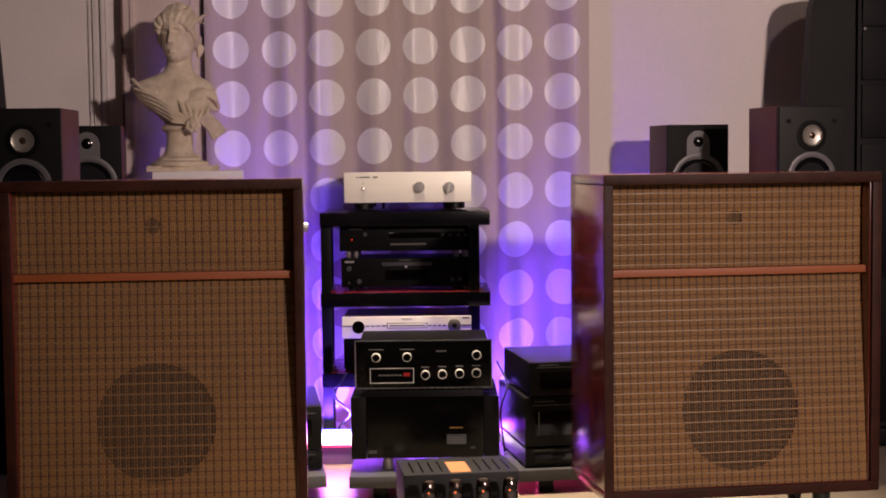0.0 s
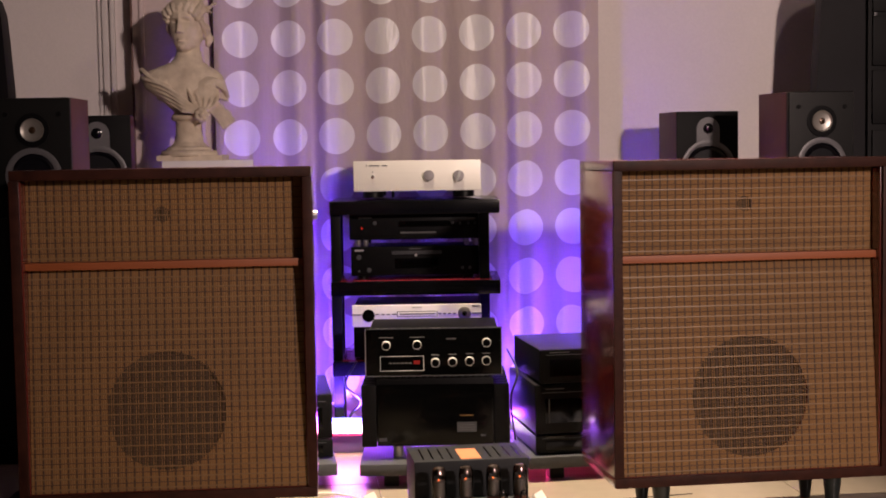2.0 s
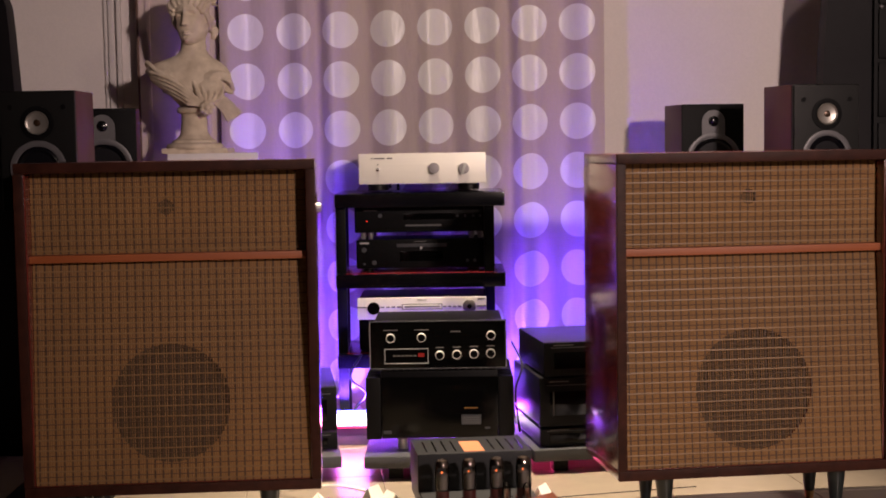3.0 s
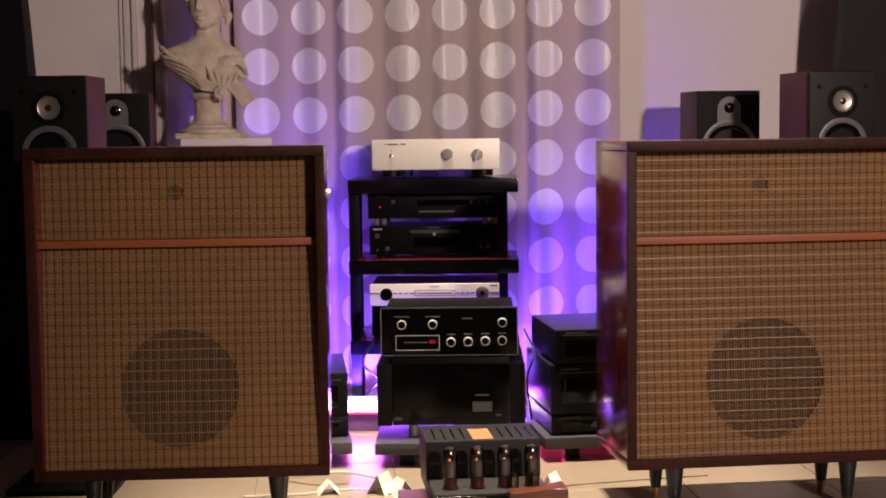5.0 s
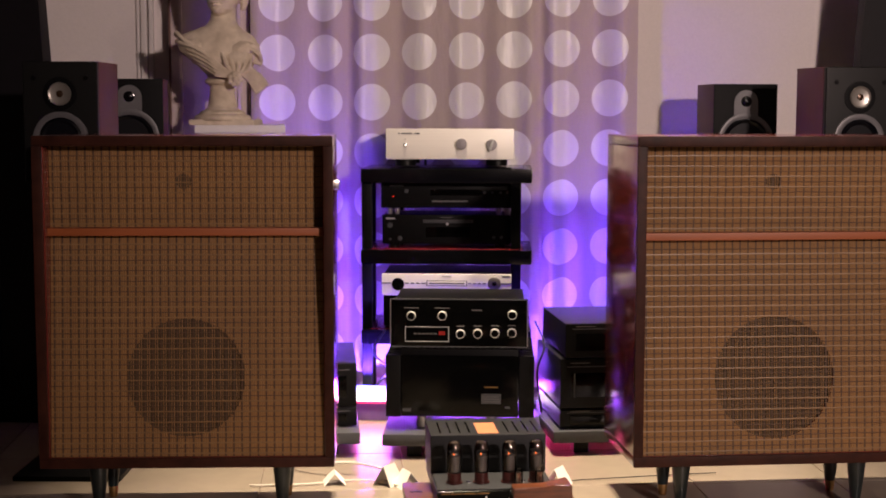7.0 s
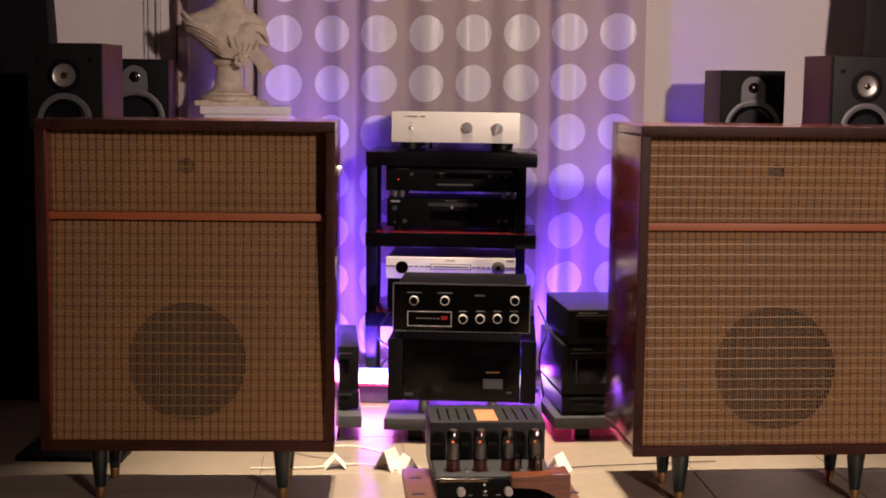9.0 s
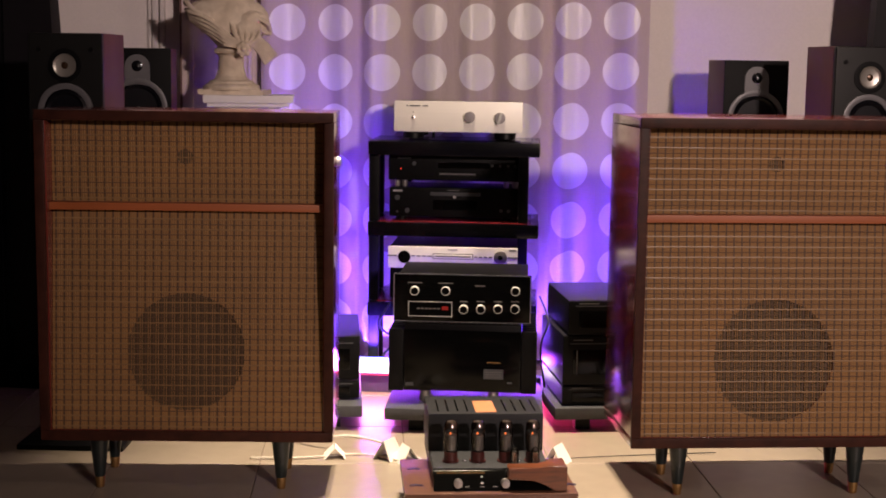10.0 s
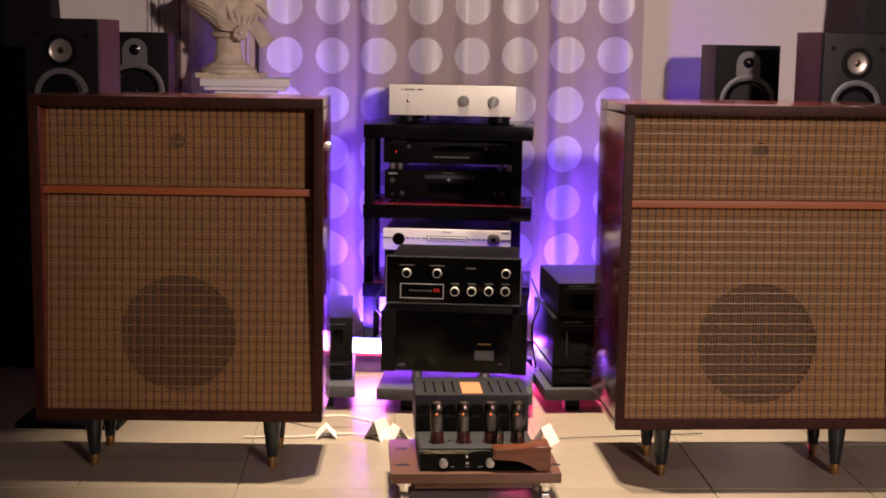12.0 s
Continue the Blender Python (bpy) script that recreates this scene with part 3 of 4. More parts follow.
def silver_player():
    a = thing("video_player", "slim silver video player lit violet on the lower shelf", "video player", pose(0, -0.018, 0))
    part("front_panel", boxed(-0.313, 0.120, 3.940, 3.952, 0.413, 0.486, 0.003), M_PINKSIL, a)
    part("case", boxed(-0.309, 0.116, 3.9521, 4.250, 0.415, 0.481, 0.002), M_BLACK, a)
    part("ring_knob", turned([(0.021, 0), (0.021, 0.004), (0.0005, 0.0045)], -0.258, 3.940, 0.451), M_PANELBLACK, a, "black round window")
    k = part("ring_knob", turned([(0.022, 0), (0.022, 0.008), (0.019, 0.010), (0.0005, 0.0105)], 0.063, 3.940, 0.455), M_KNOB, a)
    part("cap", turned([(0.008, 0), (0.008, 0.0115), (0.0005, 0.012)], 0.063, 3.940, 0.455), M_CHROME, k)
    t = part("tray", boxed(-0.163, -0.027, 3.9380, 3.9399, 0.4455, 0.4645, 0.001), M_LABELDARK, a, "dark outlined disc tray")
    part("tray_lid", boxed(-0.160, -0.030, 3.9372, 3.9379, 0.4480, 0.4620), M_PINKSIL, t)
    part("slot", boxed(-0.154, -0.036, 3.9360, 3.9371, 0.4528, 0.4570), M_LABELDARK, t)
    for x0, x1 in ((-0.313, -0.281), (-0.235, -0.222), (-0.216, -0.204), (-0.198, -0.186), (-0.180, -0.164), (-0.024, -0.014), (-0.008, 0.002), (0.008, 0.018), (0.024, 0.036), (0.087, 0.120)):
        part("button", boxed(x0, x1, 3.9385, 3.9399, 0.4525, 0.4565), M_LABELDARK, a)
    text_bar(-0.112, -0.080, 3.940, 0.477, 0.004, M_LABELGREY, a)
    text_bar(0.090, 0.114, 3.940, 0.479, 0.004, M_LABELDARK, a)
    for k in range(4):
        text_bar(-0.002 + 0.014 * k, 0.004 + 0.014 * k, 3.940, 0.428, 0.004, M_LABELGREY, a)
    for x0, x1 in ((-0.100, -0.092), (0.086, 0.093), (0.098, 0.112)):
        text_bar(x0, x1, 3.940, 0.432, 0.004, M_LABELGREY, a)
    b = thing("receiver", "black receiver under the silver player on the shelf", "receiver")
    part("case", boxed(-0.313, 0.118, 3.995, 4.270, 0.300, 0.4125, 0.004), M_BLACK, b)
    for x in (-0.28, 0.085):
        for y in (4.04, 4.24):
            part("foot", lathe([(0.018, 0), (0.018, 0.0074)], 14, Matrix.Translation((x, y, 0.2926))), M_BLACK, b)


silver_player()


# ---- the amplifiers in front of the rack ----
def preamplifier():
    a = thing("preamplifier", "black glass-fronted preamplifier with bright ringed knobs", "preamplifier")
    part("case", boxed(-0.230, 0.155, 3.4131, 3.700, 0.336, 0.466, 0.002), M_BLACK, a)
    part("front_panel", boxed(-0.242, 0.167, 3.400, 3.413, 0.329, 0.473, 0.002), M_PANELBLACK, a, "black glass front")
    for z in (0.3300, 0.4722):
        part("trim_strip", boxed(-0.241, 0.166, 3.397, 3.3999, z - 0.0016, z + 0.0016), M_DKGREY, a)
    for x in (-0.2412, 0.1652):
        part("trim_strip", boxed(x - 0.0012, x + 0.0012, 3.397, 3.3999, 0.3325, 0.4700), M_KNOB, a)
    for x, z in ((-0.179, 0.423), (-0.087, 0.424), (0.120, 0.428), (-0.033, 0.370), (0.018, 0.3715), (0.069, 0.373), (0.119, 0.374)):
        k = part("knob", turned([(0.0120, 0), (0.0120, 0.013), (0.011, 0.015), (0.0005, 0.0152)], x, 3.400, z), M_PANELBLACK, a)
        part("ring", turned(ring_profile(0.0103, 0.0135, 0.014), x, 3.3985, z), M_RINGS, k, "bright metal ring")
    w = part("window", boxed(-0.197, -0.068, 3.3985, 3.3999, 0.346, 0.390), M_PANELBLACK, a)
    for x0, x1, z0, z1 in ((-0.198, -0.067, 0.3885, 0.3905), (-0.198, -0.067, 0.3450, 0.3470), (-0.198, -0.196, 0.347, 0.3885), (-0.069, -0.067, 0.347, 0.3885)):
        part("frame", boxed(x0, x1, 3.3965, 3.3984, z0, z1), M_LABELGREY, w)
    part("lamp_window", boxed(-0.098, -0.079, 3.3965, 3.3984, 0.3655, 0.3765), M_REDLAMP, w, "red lit window")
    for k in range(6):
        text_bar(-0.172 + 0.012 * k, -0.163 + 0.012 * k, 3.3985, 0.369, 0.004, M_LABELDIM, w)
    text_bar(0.000, 0.030, 3.400, 0.440, 0.004, M_LABELDIM, a)
    for x in (-0.179, -0.087):
        text_bar(x - 0.022, x + 0.022, 3.400, 0.446, 0.003, M_LABELDIM, a)
    for x, z in ((-0.033, 0.392), (0.018, 0.393), (0.069, 0.394), (0.119, 0.395)):
        text_bar(x - 0.012, x + 0.012, 3.400, z, 0.003, M_LABELDIM, a)
    for x in (-0.20, 0.125):
        for y in (3.44, 3.66):
            part("foot", lathe([(0.012, 0), (0.012, 0.0165)], 12, Matrix.Translation((x, y, 0.3198))), M_BLACK, a)


M_REDLAMP = glow("red_window", (0.55, 0.04, 0.03), 0.35)
preamplifier()


def power_amplifier():
    a = thing("power_amplifier", "large black power amplifier with ribbed sides on short feet", "power amplifier")
    part("case", boxed(-0.212, 0.140, 3.430, 3.790, 0.112, 0.3185, 0.003), M_BLACK, a)
    part("front_panel", boxed(-0.2105, 0.1385, 3.4150, 3.4299, 0.116, 0.300, 0.003), M_PANELBLACK, a)
    for x0, x1 in ((-0.258, -0.2125), (0.1405, 0.187)):
        h = part("heat_sink", boxed(x0, x1, 3.420, 3.437, 0.112, 0.300, 0.004), M_BLACK, a)
        for k in range(12):
            y = 3.440 + 0.028 * k
            part("fin", boxed(x0 + 0.002, x1 - 0.002, y, y + 0.010, 0.116, 0.300), M_BLACK, h)
    for k in range(16):
        x = -0.200 + 0.021 * k
        part("vent_rib", boxed(x, x + 0.012, 3.44, 3.53, 0.3186, 0.3197), M_PANELBLACK, a)
    part("name_plate", boxed(0.029, 0.088, 3.4125, 3.4149, 0.156, 0.186), M_DKGREY, a, "grey name plate")
    for z in (0.163, 0.170, 0.177):
        text_bar(0.034, 0.083, 3.4125, z, 0.002, M_LABELDARK, a)
    text_bar(0.038, 0.078, 3.415, 0.206, 0.004, M_BRASS, a)
    text_bar(-0.206, -0.182, 3.415, 0.135, 0.010, M_DKGREY, a, "badge")
    text_bar(0.100, 0.115, 3.415, 0.145, 0.006, M_DKGREY, a, "badge")
    for x in (-0.150, 0.058):
        for y in (3.46, 3.75):
            part("foot", lathe([(0.016, 0), (0.017, 0.004), (0.014, 0.036)], 16, Matrix.Translation((x, y, 0.0755))), M_HORN if y < 3.5 else M_BLACK, a)


power_amplifier()


def amp_stand(m, W, D, label):
    s = thing("amplifier_stand", label, "amplifier stand", m, group="low amplifier stands")
    part("slab", boxed(0, W, 0, D, 0.040, 0.075, 0.004), M_DKGREY, s)
    for x in (0.07, W - 0.11):
        for y in (0.04, D - 0.09):
            part("leg", boxed(x, x + 0.045, y, y + 0.05, 0.0, 0.0399, 0.003), M_BLACK, s)


amp_stand(pose(-0.262, 3.345, 0), 0.47, 0.47, "grey slab stand on black blocks under the power amplifier")
amp_stand(pose(0.246, 3.400, 0, 0, 0, 9.5), 0.47, 0.46, "grey slab stand on black blocks under stacked components")
amp_stand(pose(-0.815, 3.300, 0, 0, 0, 7.7), 0.49, 0.46, "grey slab stand on black blocks beside the light bar")


def component(name, m, W, D, z0, z1, label, category, style):
    a = thing(name, label, category, m)
    part("case", boxed(0, W, 0.0121, D, z0 + 0.008, z1, 0.003), M_CASE, a)
    f = part("front_panel", boxed(0, W, 0, 0.012, z0 + 0.006, z1 - 0.001, 0.002), M_BLACK, a)
    h = z1 - z0
    part("window", boxed(0.03, W - 0.03, -0.0025, -0.0001, z0 + 0.25 * h, z0 + 0.72 * h, 0.001), M_PANELBLACK, f)
    part("strip", boxed(0.02, W - 0.02, -0.002, -0.0001, z0 + 0.84 * h, z0 + 0.84 * h + 0.0025), M_DKGREY, f)
    text_bar(0.03, 0.09, 0.0, z0 + 0.92 * h, 0.003, M_LABELDIM, f)
    if style == "panelled":
        for x in (0.04, 0.5 * W, W - 0.07):
            part("divider", boxed(x, x + 0.004, -0.004, -0.0026, z0 + 0.25 * h, z0 + 0.72 * h), M_DKGREY, f)
    for x in (0.04, W - 0.04):
        for y in (0.04, D - 0.04):
            part("foot", lathe([(0.016, 0), (0.016, 0.0075)], 12, Matrix.Translation((x, y, z0 + 0.0005))), M_BLACK, a)
    return a


component("tuner", pose(0.280, 3.420, 0, 0, 0, 9.5), 0.43, 0.36, 0.290, 0.398, "black component on top of a stack by the curtain", "tuner", "plain")
component("cassette_deck", pose(0.266, 3.430, 0, 0, 0, 9.5), 0.44, 0.37, 0.135, 0.2895, "black tall component in a stack by the curtain", "cassette deck", "panelled")
component("control_unit", pose(0.266, 3.430, 0, 0, 0, 9.5), 0.44, 0.36, 0.0755, 0.1345, "black slim component at the foot of a stack", "audio unit", "plain")
component("cassette_deck", pose(-0.783, 3.378, 0, 0, 0, 7.7), 0.44, 0.38, 0.134, 0.272, "black component stacked on a slim one", "cassette deck", "panelled")
component("control_unit", pose(-0.783, 3.378, 0, 0, 0, 7.7), 0.44, 0.38, 0.0755, 0.1335, "black slim component on a low grey stand", "audio unit", "plain")


def light_bar():
    b = thing("light_bar", "glowing white, blue and red light bar on the floor", "light bar")
    part("base", boxed(-0.405, 0.155, 3.864, 3.890, 0.0, 0.0580, 0.004), M_ACRYL, b, "frosted violet base")
    part("core", boxed(-0.410, 0.160, 3.858, 3.894, 0.066, 0.106, 0.006), M_BARWHITE, b, "white glowing tube")
    part("blue_edge", boxed(-0.410, 0.160, 3.860, 3.892, 0.1062, 0.113, 0.002), M_BARBLUE, b, "blue glowing edge")
    part("red_edge", boxed(-0.410, 0.160, 3.860, 3.892, 0.0585, 0.0658, 0.002), M_BARRED, b, "red glowing edge")


light_bar()


# ---- the valve amplifier on its board ----
def valve_amplifier():
    a = thing("valve_amplifier", "small anthracite valve amplifier with four power tubes and rosewood block", "valve amplifier", pose(-0.062, 2.535, 0.0875, 0, 0, 7.5))
    part("chassis", boxed(0, 0.285, 0.006, 0.345, 0.006, 0.042, 0.003), M_AMP, a)
    bm = boxed(0.001, 0.284, 0.0, 0.0059, 0.001, 0.041, 0.0015)
    for v in bm.verts:
        v.co.y -= max(0.0, 0.041 - v.co.z) * 0.95 if v.co.y < 0.003 else 0.0
    part("front_panel", bm, M_PANELBLACK, a, "leaning black front panel")
    part("top_plate", boxed(0.004, 0.281, 0.004, 0.158, 0.0421, 0.0445, 0.001), M_AMPTOP, a)
    cage = part("transformer_cover", boxed(-0.002, 0.287, 0.160, 0.348, 0.0422, 0.139, 0.004), M_AMP, a, "dark slotted transformer cover")
    for k in range(11):
        x = 0.022 + 0.0245 * k
        if 0.115 < x < 0.172:
            continue
        bm = boxed(x, x + 0.0045, 0.185, 0.305, 0.1391, 0.1397)
        for v in bm.verts:
            v.co.x += 0.06 * (v.co.y - 0.185) * (0.14 - x)
        part("slot", bm, M_PANELBLACK, cage)
    part("badge", boxed(0.118, 0.170, 0.172, 0.290, 0.1391, 0.1405, 0.001), M_COPPER, cage, "copper coloured badge")
    for x in (0.048, 0.114, 0.182, 0.248):
        t = part("tube", lathe([(0.0165, 0.0705), (0.0178, 0.078), (0.0180, 0.120), (0.0176, 0.126), (0.0164, 0.137), (0.0120, 0.145), (0.0005, 0.148)], 22, Matrix.Translation((x, 0.066, 0))), M_GLASS, a, "clear glass tube")
        part("base", lathe([(0.0205, 0.0446), (0.0205, 0.047), (0.0168, 0.048), (0.0168, 0.070), (0.0158, 0.0702)], 22, Matrix.Translation((x, 0.066, 0))), M_TUBEBASE, t, "dark brown base")
        part("plate", lathe([(0.0125, 0.072), (0.0142, 0.074), (0.0142, 0.110), (0.0100, 0.113)], 14, Matrix.Translation((x, 0.066, 0))), M_TUBEPLATE, t)
        part("getter", lathe([(0.0170, 0.128), (0.0158, 0.1365), (0.0116, 0.1438), (0.0005, 0.1468)], 22, Matrix.Translation((x, 0.066, 0))), M_GETTER, t, "silvery brown flash")
        part("heater", lathe([(0.0012, 0.1135), (0.0018, 0.116), (0.0005, 0.119)], 10, Matrix.Translation((x - 0.002, 0.058, 0))), M_HEATER, t, "glowing orange heater")
    for x in (0.200, 0.250):
        t = part("tube", lathe([(0.0100, 0.0446), (0.0105, 0.055), (0.0105, 0.079), (0.0080, 0.086), (0.0020, 0.090), (0.0004, 0.092)], 16, Matrix.Translation((x, 0.028, 0))), M_GLASS, a, "small clear tube")
        part("plate", lathe([(0.006, 0.050), (0.006, 0.076)], 10, Matrix.Translation((x, 0.028, 0))), M_GETTER, t)
    for x in (0.081, 0.215):
        part("screw", lathe([(0.006, 0.0446), (0.006, 0.048), (0.0005, 0.0495)], 12, Matrix.Translation((x, 0.06, 0))), M_CHROME, a)
    for x in (0.059, 0.172):
        part("knob", turned([(0.0100, 0), (0.0108, 0.006), (0.0098, 0.018), (0.0005, 0.019)], x, -0.022, 0.0175), M_KNOB, a)
    part("button", turned([(0.004, 0), (0.004, 0.005), (0.0005, 0.006)], 0.117, -0.022, 0.0170, 12), M_CHROME, a)
    part("indicator", turned([(0.003, 0), (0.003, 0.002), (0.0005, 0.003)], 0.117, -0.012, 0.028, 12), M_LABELGREY, a)
    for x0, x1 in ((0.010, 0.030), (0.033, 0.060), (0.063, 0.092), (0.095, 0.125)):
        text_bar(x0, x1, -0.0055, 0.0355, 0.0025, M_BRASS, a)
    for x0, x1 in ((0.076, 0.086), (0.112, 0.122), (0.142, 0.154)):
        text_bar(x0, x1, -0.0310, 0.0090, 0.0025, M_LABELDIM, a)
    # the block: deep at its outer end, thinner over the panel
    bm = bmesh.new()
    outline = ((0.178, 0.022), (0.178, 0.046), (0.182, 0.048), (0.250, 0.050), (0.268, 0.053), (0.314, 0.053), (0.318, 0.050), (0.318, -0.004), (0.312, -0.008), (0.292, -0.008), (0.276, 0.000), (0.258, 0.014), (0.240, 0.021), (0.186, 0.019))
    front = [bm.verts.new((x, -0.046, z)) for x, z in outline]
    back = [bm.verts.new((x, -0.004 if x < 0.28 else 0.030, z)) for x, z in outline]
    bm.faces.new(front); bm.faces.new(back[::-1])
    for k in range(len(outline)):
        j = (k + 1) % len(outline)
        bm.faces.new((front[k], back[k], back[j], front[j]))
    bmesh.ops.bevel(bm, geom=[e for e in bm.edges if all(v in front for v in e.verts)], offset=0.003, segments=2, affect="EDGES")
    bmesh.ops.transform(bm, matrix=Matrix.Translation((0, 0, 0.009)), verts=bm.verts)
    part("wood_block", bm, M_ROSEWOOD, a, "polished striped rosewood block")
    for x in (0.03, 0.255):
        for y in (0.05, 0.20):
            part("foot", lathe([(0.012, 0), (0.012, 0.0065)], 12, Matrix.Translation((x, y, 0))), M_BLACK, a)


valve_amplifier()


def trolley():
    b = thing("equipment_trolley", "walnut board on chrome casters under the valve amplifier", "trolley", pose(-0.122, 2.470, 0, 0, 0, 7.5))
    part("board", boxed(0, 0.412, 0, 0.300, 0.062, 0.0868, 0.003), M_BOARD, b)
    for x, y in ((0.020, 0.075), (0.020, 0.215), (0.392, 0.075), (0.392, 0.215)):
        bm = bmesh.new()
        for dx, dy in ((0, 0), (-0.009, -0.004), (0.009, -0.004)):
            lathe([(0.0075, 0.0869), (0.007, 0.0880), (0.0005, 0.0884)], 10, Matrix.Translation((x + 0.010 + dx, y + dy, 0)), bm)
        part("bolt_plate", bm, M_BOLT, b, "dark bolt heads")
    for x in (0.035, 0.377):
        for y in (0.035, 0.265):
            c = part("caster", lathe([(0.012, 0.036), (0.012, 0.046), (0.020, 0.050), (0.020, 0.0618)], 16, Matrix.Translation((x, y, 0))), M_CHROME, b)
            part("wheel", lathe([(0.016, -0.011), (0.0195, -0.008), (0.0195, 0.008), (0.016, 0.011)], 18, Matrix.Translation((x, y + 0.006, 0.0196)) @ Matrix.Rotation(radians(90), 4, "Y")), M_CHROME, c)
    part("lower_frame", boxed(0.06, 0.35, 0.06, 0.24, 0.030, 0.0619, 0.003), M_BOARD, b)


M_BOLT = mat("dark_violet_bolt", (0.05, 0.035, 0.08), 0.3, metal=0.6)
trolley()


# ---- small loudspeakers on stands, bust, towers ----
def stand(x, y, top, turn, w=0.16, foot=0.09):
    s = thing("speaker_stand", "plain black speaker stand behind a cabinet", "speaker stand", pose(x, y, 0, 0, 0, turn), group="speaker stands")
    part("top_plate", boxed(-w / 2, w / 2, -0.08, 0.08, top - 0.012, top, 0.002), M_BLACK, s)
    part("pole", lathe([(0.022, 0.0151), (0.022, top - 0.0121)], 16), M_BLACK, s)
    part("base_plate", boxed(-foot, foot, -foot, foot, 0.0, 0.015, 0.003), M_BLACK, s)


def small_speaker(m, top, label):
    """A black-fronted bookshelf speaker; local origin below the front's middle, depth along +y."""
    W, H, D = 0.213, 0.340, 0.205
    s = thing("bookshelf_speaker", label, "loudspeaker", m, group="black bookshelf speakers")
    z0 = top - H
    part("box", boxed(-W / 2, W / 2, 0.0121, D, z0, top, 0.003), M_BOXSIDE, s, "burgundy vinyl case")
    part("baffle", boxed(-W / 2, W / 2, 0.0, 0.012, z0, top, 0.003), M_BOXBLACK, s)
    bm = bmesh.new()
    n, r, zc = 16, 0.040, top - 0.060
    outline = [(r * math.cos(math.pi * k / n), zc + r * math.sin(math.pi * k / n)) for k in range(n + 1)] + [(-r, zc - 0.060), (r, zc - 0.060)]
    front = [bm.verts.new((x, -0.004, z)) for x, z in outline]
    back = [bm.verts.new((x, -0.0003, z)) for x, z in outline]
    bm.faces.new(front); bm.faces.new(back[::-1])
    for k in range(len(outline)):
        j = (k + 1) % len(outline)
        bm.faces.new((front[k], back[k], back[j], front[j]))
    tw = part("tweeter_plate", bm, M_GREYRING, s, "grey rounded tweeter plate")
    part("dome", turned([(0.0175, 0), (0.017, 0.003), (0.013, 0.004), (0.009, 0.009), (0.0005, 0.011)], 0, -0.0041, zc + 0.003), M_GLOSSBLACK, tw)
    wz = top - 0.190
    wo = part("woofer_ring", turned(ring_profile(0.078, 0.094, 0.009), 0, -0.0002, wz, 48), M_GREYRING, s, "grey woofer ring")
    part("surround", turned([(0.078, 0.001), (0.070, 0.008), (0.062, 0.001), (0.025, -0.009), (0.024, -0.006), (0.0005, 0.004)], 0, -0.0006, wz, 48), M_CONE, wo)
    return s


def horn_speaker(m, top, label):
    """A charcoal speaker with a silver horn tweeter and burgundy sides."""
    W, H, D = 0.205, 0.330, 0.235
    s = thing("bookshelf_speaker", label, "loudspeaker", m, group="horn bookshelf speakers")
    z0 = top - H
    part("box", boxed(-W / 2, W / 2, 0.0201, D, z0, top, 0.002), M_BOXSIDE, s, "burgundy vinyl case")
    part("baffle", boxed(-W / 2, W / 2, 0.0, 0.020, z0, top, 0.007, 3), M_BOXFRONT, s)
    zc = top - 0.088
    h = part("tweeter_ring", turned(ring_profile(0.030, 0.046, 0.004), 0, -0.0002, zc, 40), M_BOXBLACK, s)
    part("horn", turned([(0.0300, 0.005), (0.0320, 0.006), (0.0310, 0.008), (0.0230, 0.003), (0.0150, 0.0015), (0.0130, 0.0008)], 0, 0.0, zc, 40), M_HORN, h, "silver horn")
    part("dome", turned([(0.0120, 0.0012), (0.009, 0.006), (0.0005, 0.008)], 0, 0.0, zc, 20), M_AMBER, h, "amber dome")
    wz = top - 0.212
    w = part("woofer_ring", turned(ring_profile(0.060, 0.076, 0.008), 0, -0.0002, wz, 48), M_GREYRING, s, "grey woofer ring")
    part("surround", turned([(0.060, 0.001), (0.052, 0.007), (0.044, 0.001), (0.02, -0.006), (0.0005, 0.002)], 0, -0.0006, wz, 48), M_CONE, w)
    for x in (-0.072, 0.072):
        part("peg_hole", turned([(0.007, 0), (0.007, 0.002), (0.0005, 0.0022)], x, -0.0002, top - 0.045, 14), M_BOXBLACK, s)
    return s


small_speaker(pose(0.887, 3.965, 0, 0, 0, 8), 1.116, "black-fronted bookshelf speaker with burgundy sides, beside the curtain")
stand(0.872, 4.065, 0.776, 8)
small_speaker(pose(-1.108, 3.758, 0, 0, 0, 9), 1.128, "black-fronted bookshelf speaker beside a bust")
stand(-1.124, 3.86, 0.788, 9)
horn_speaker(pose(1.122, 3.420, 0, 0, 0, 9), 1.157, "charcoal bookshelf speaker with silver horn, burgundy sides")
stand(1.105, 3.535, 0.827, 9)
horn_speaker(pose(-1.119, 3.085, 0, 0, 0, 2), 1.161, "charcoal bookshelf speaker with silver horn, in shade")
stand(-1.123, 3.20, 0.831, 2, foot=0.15)


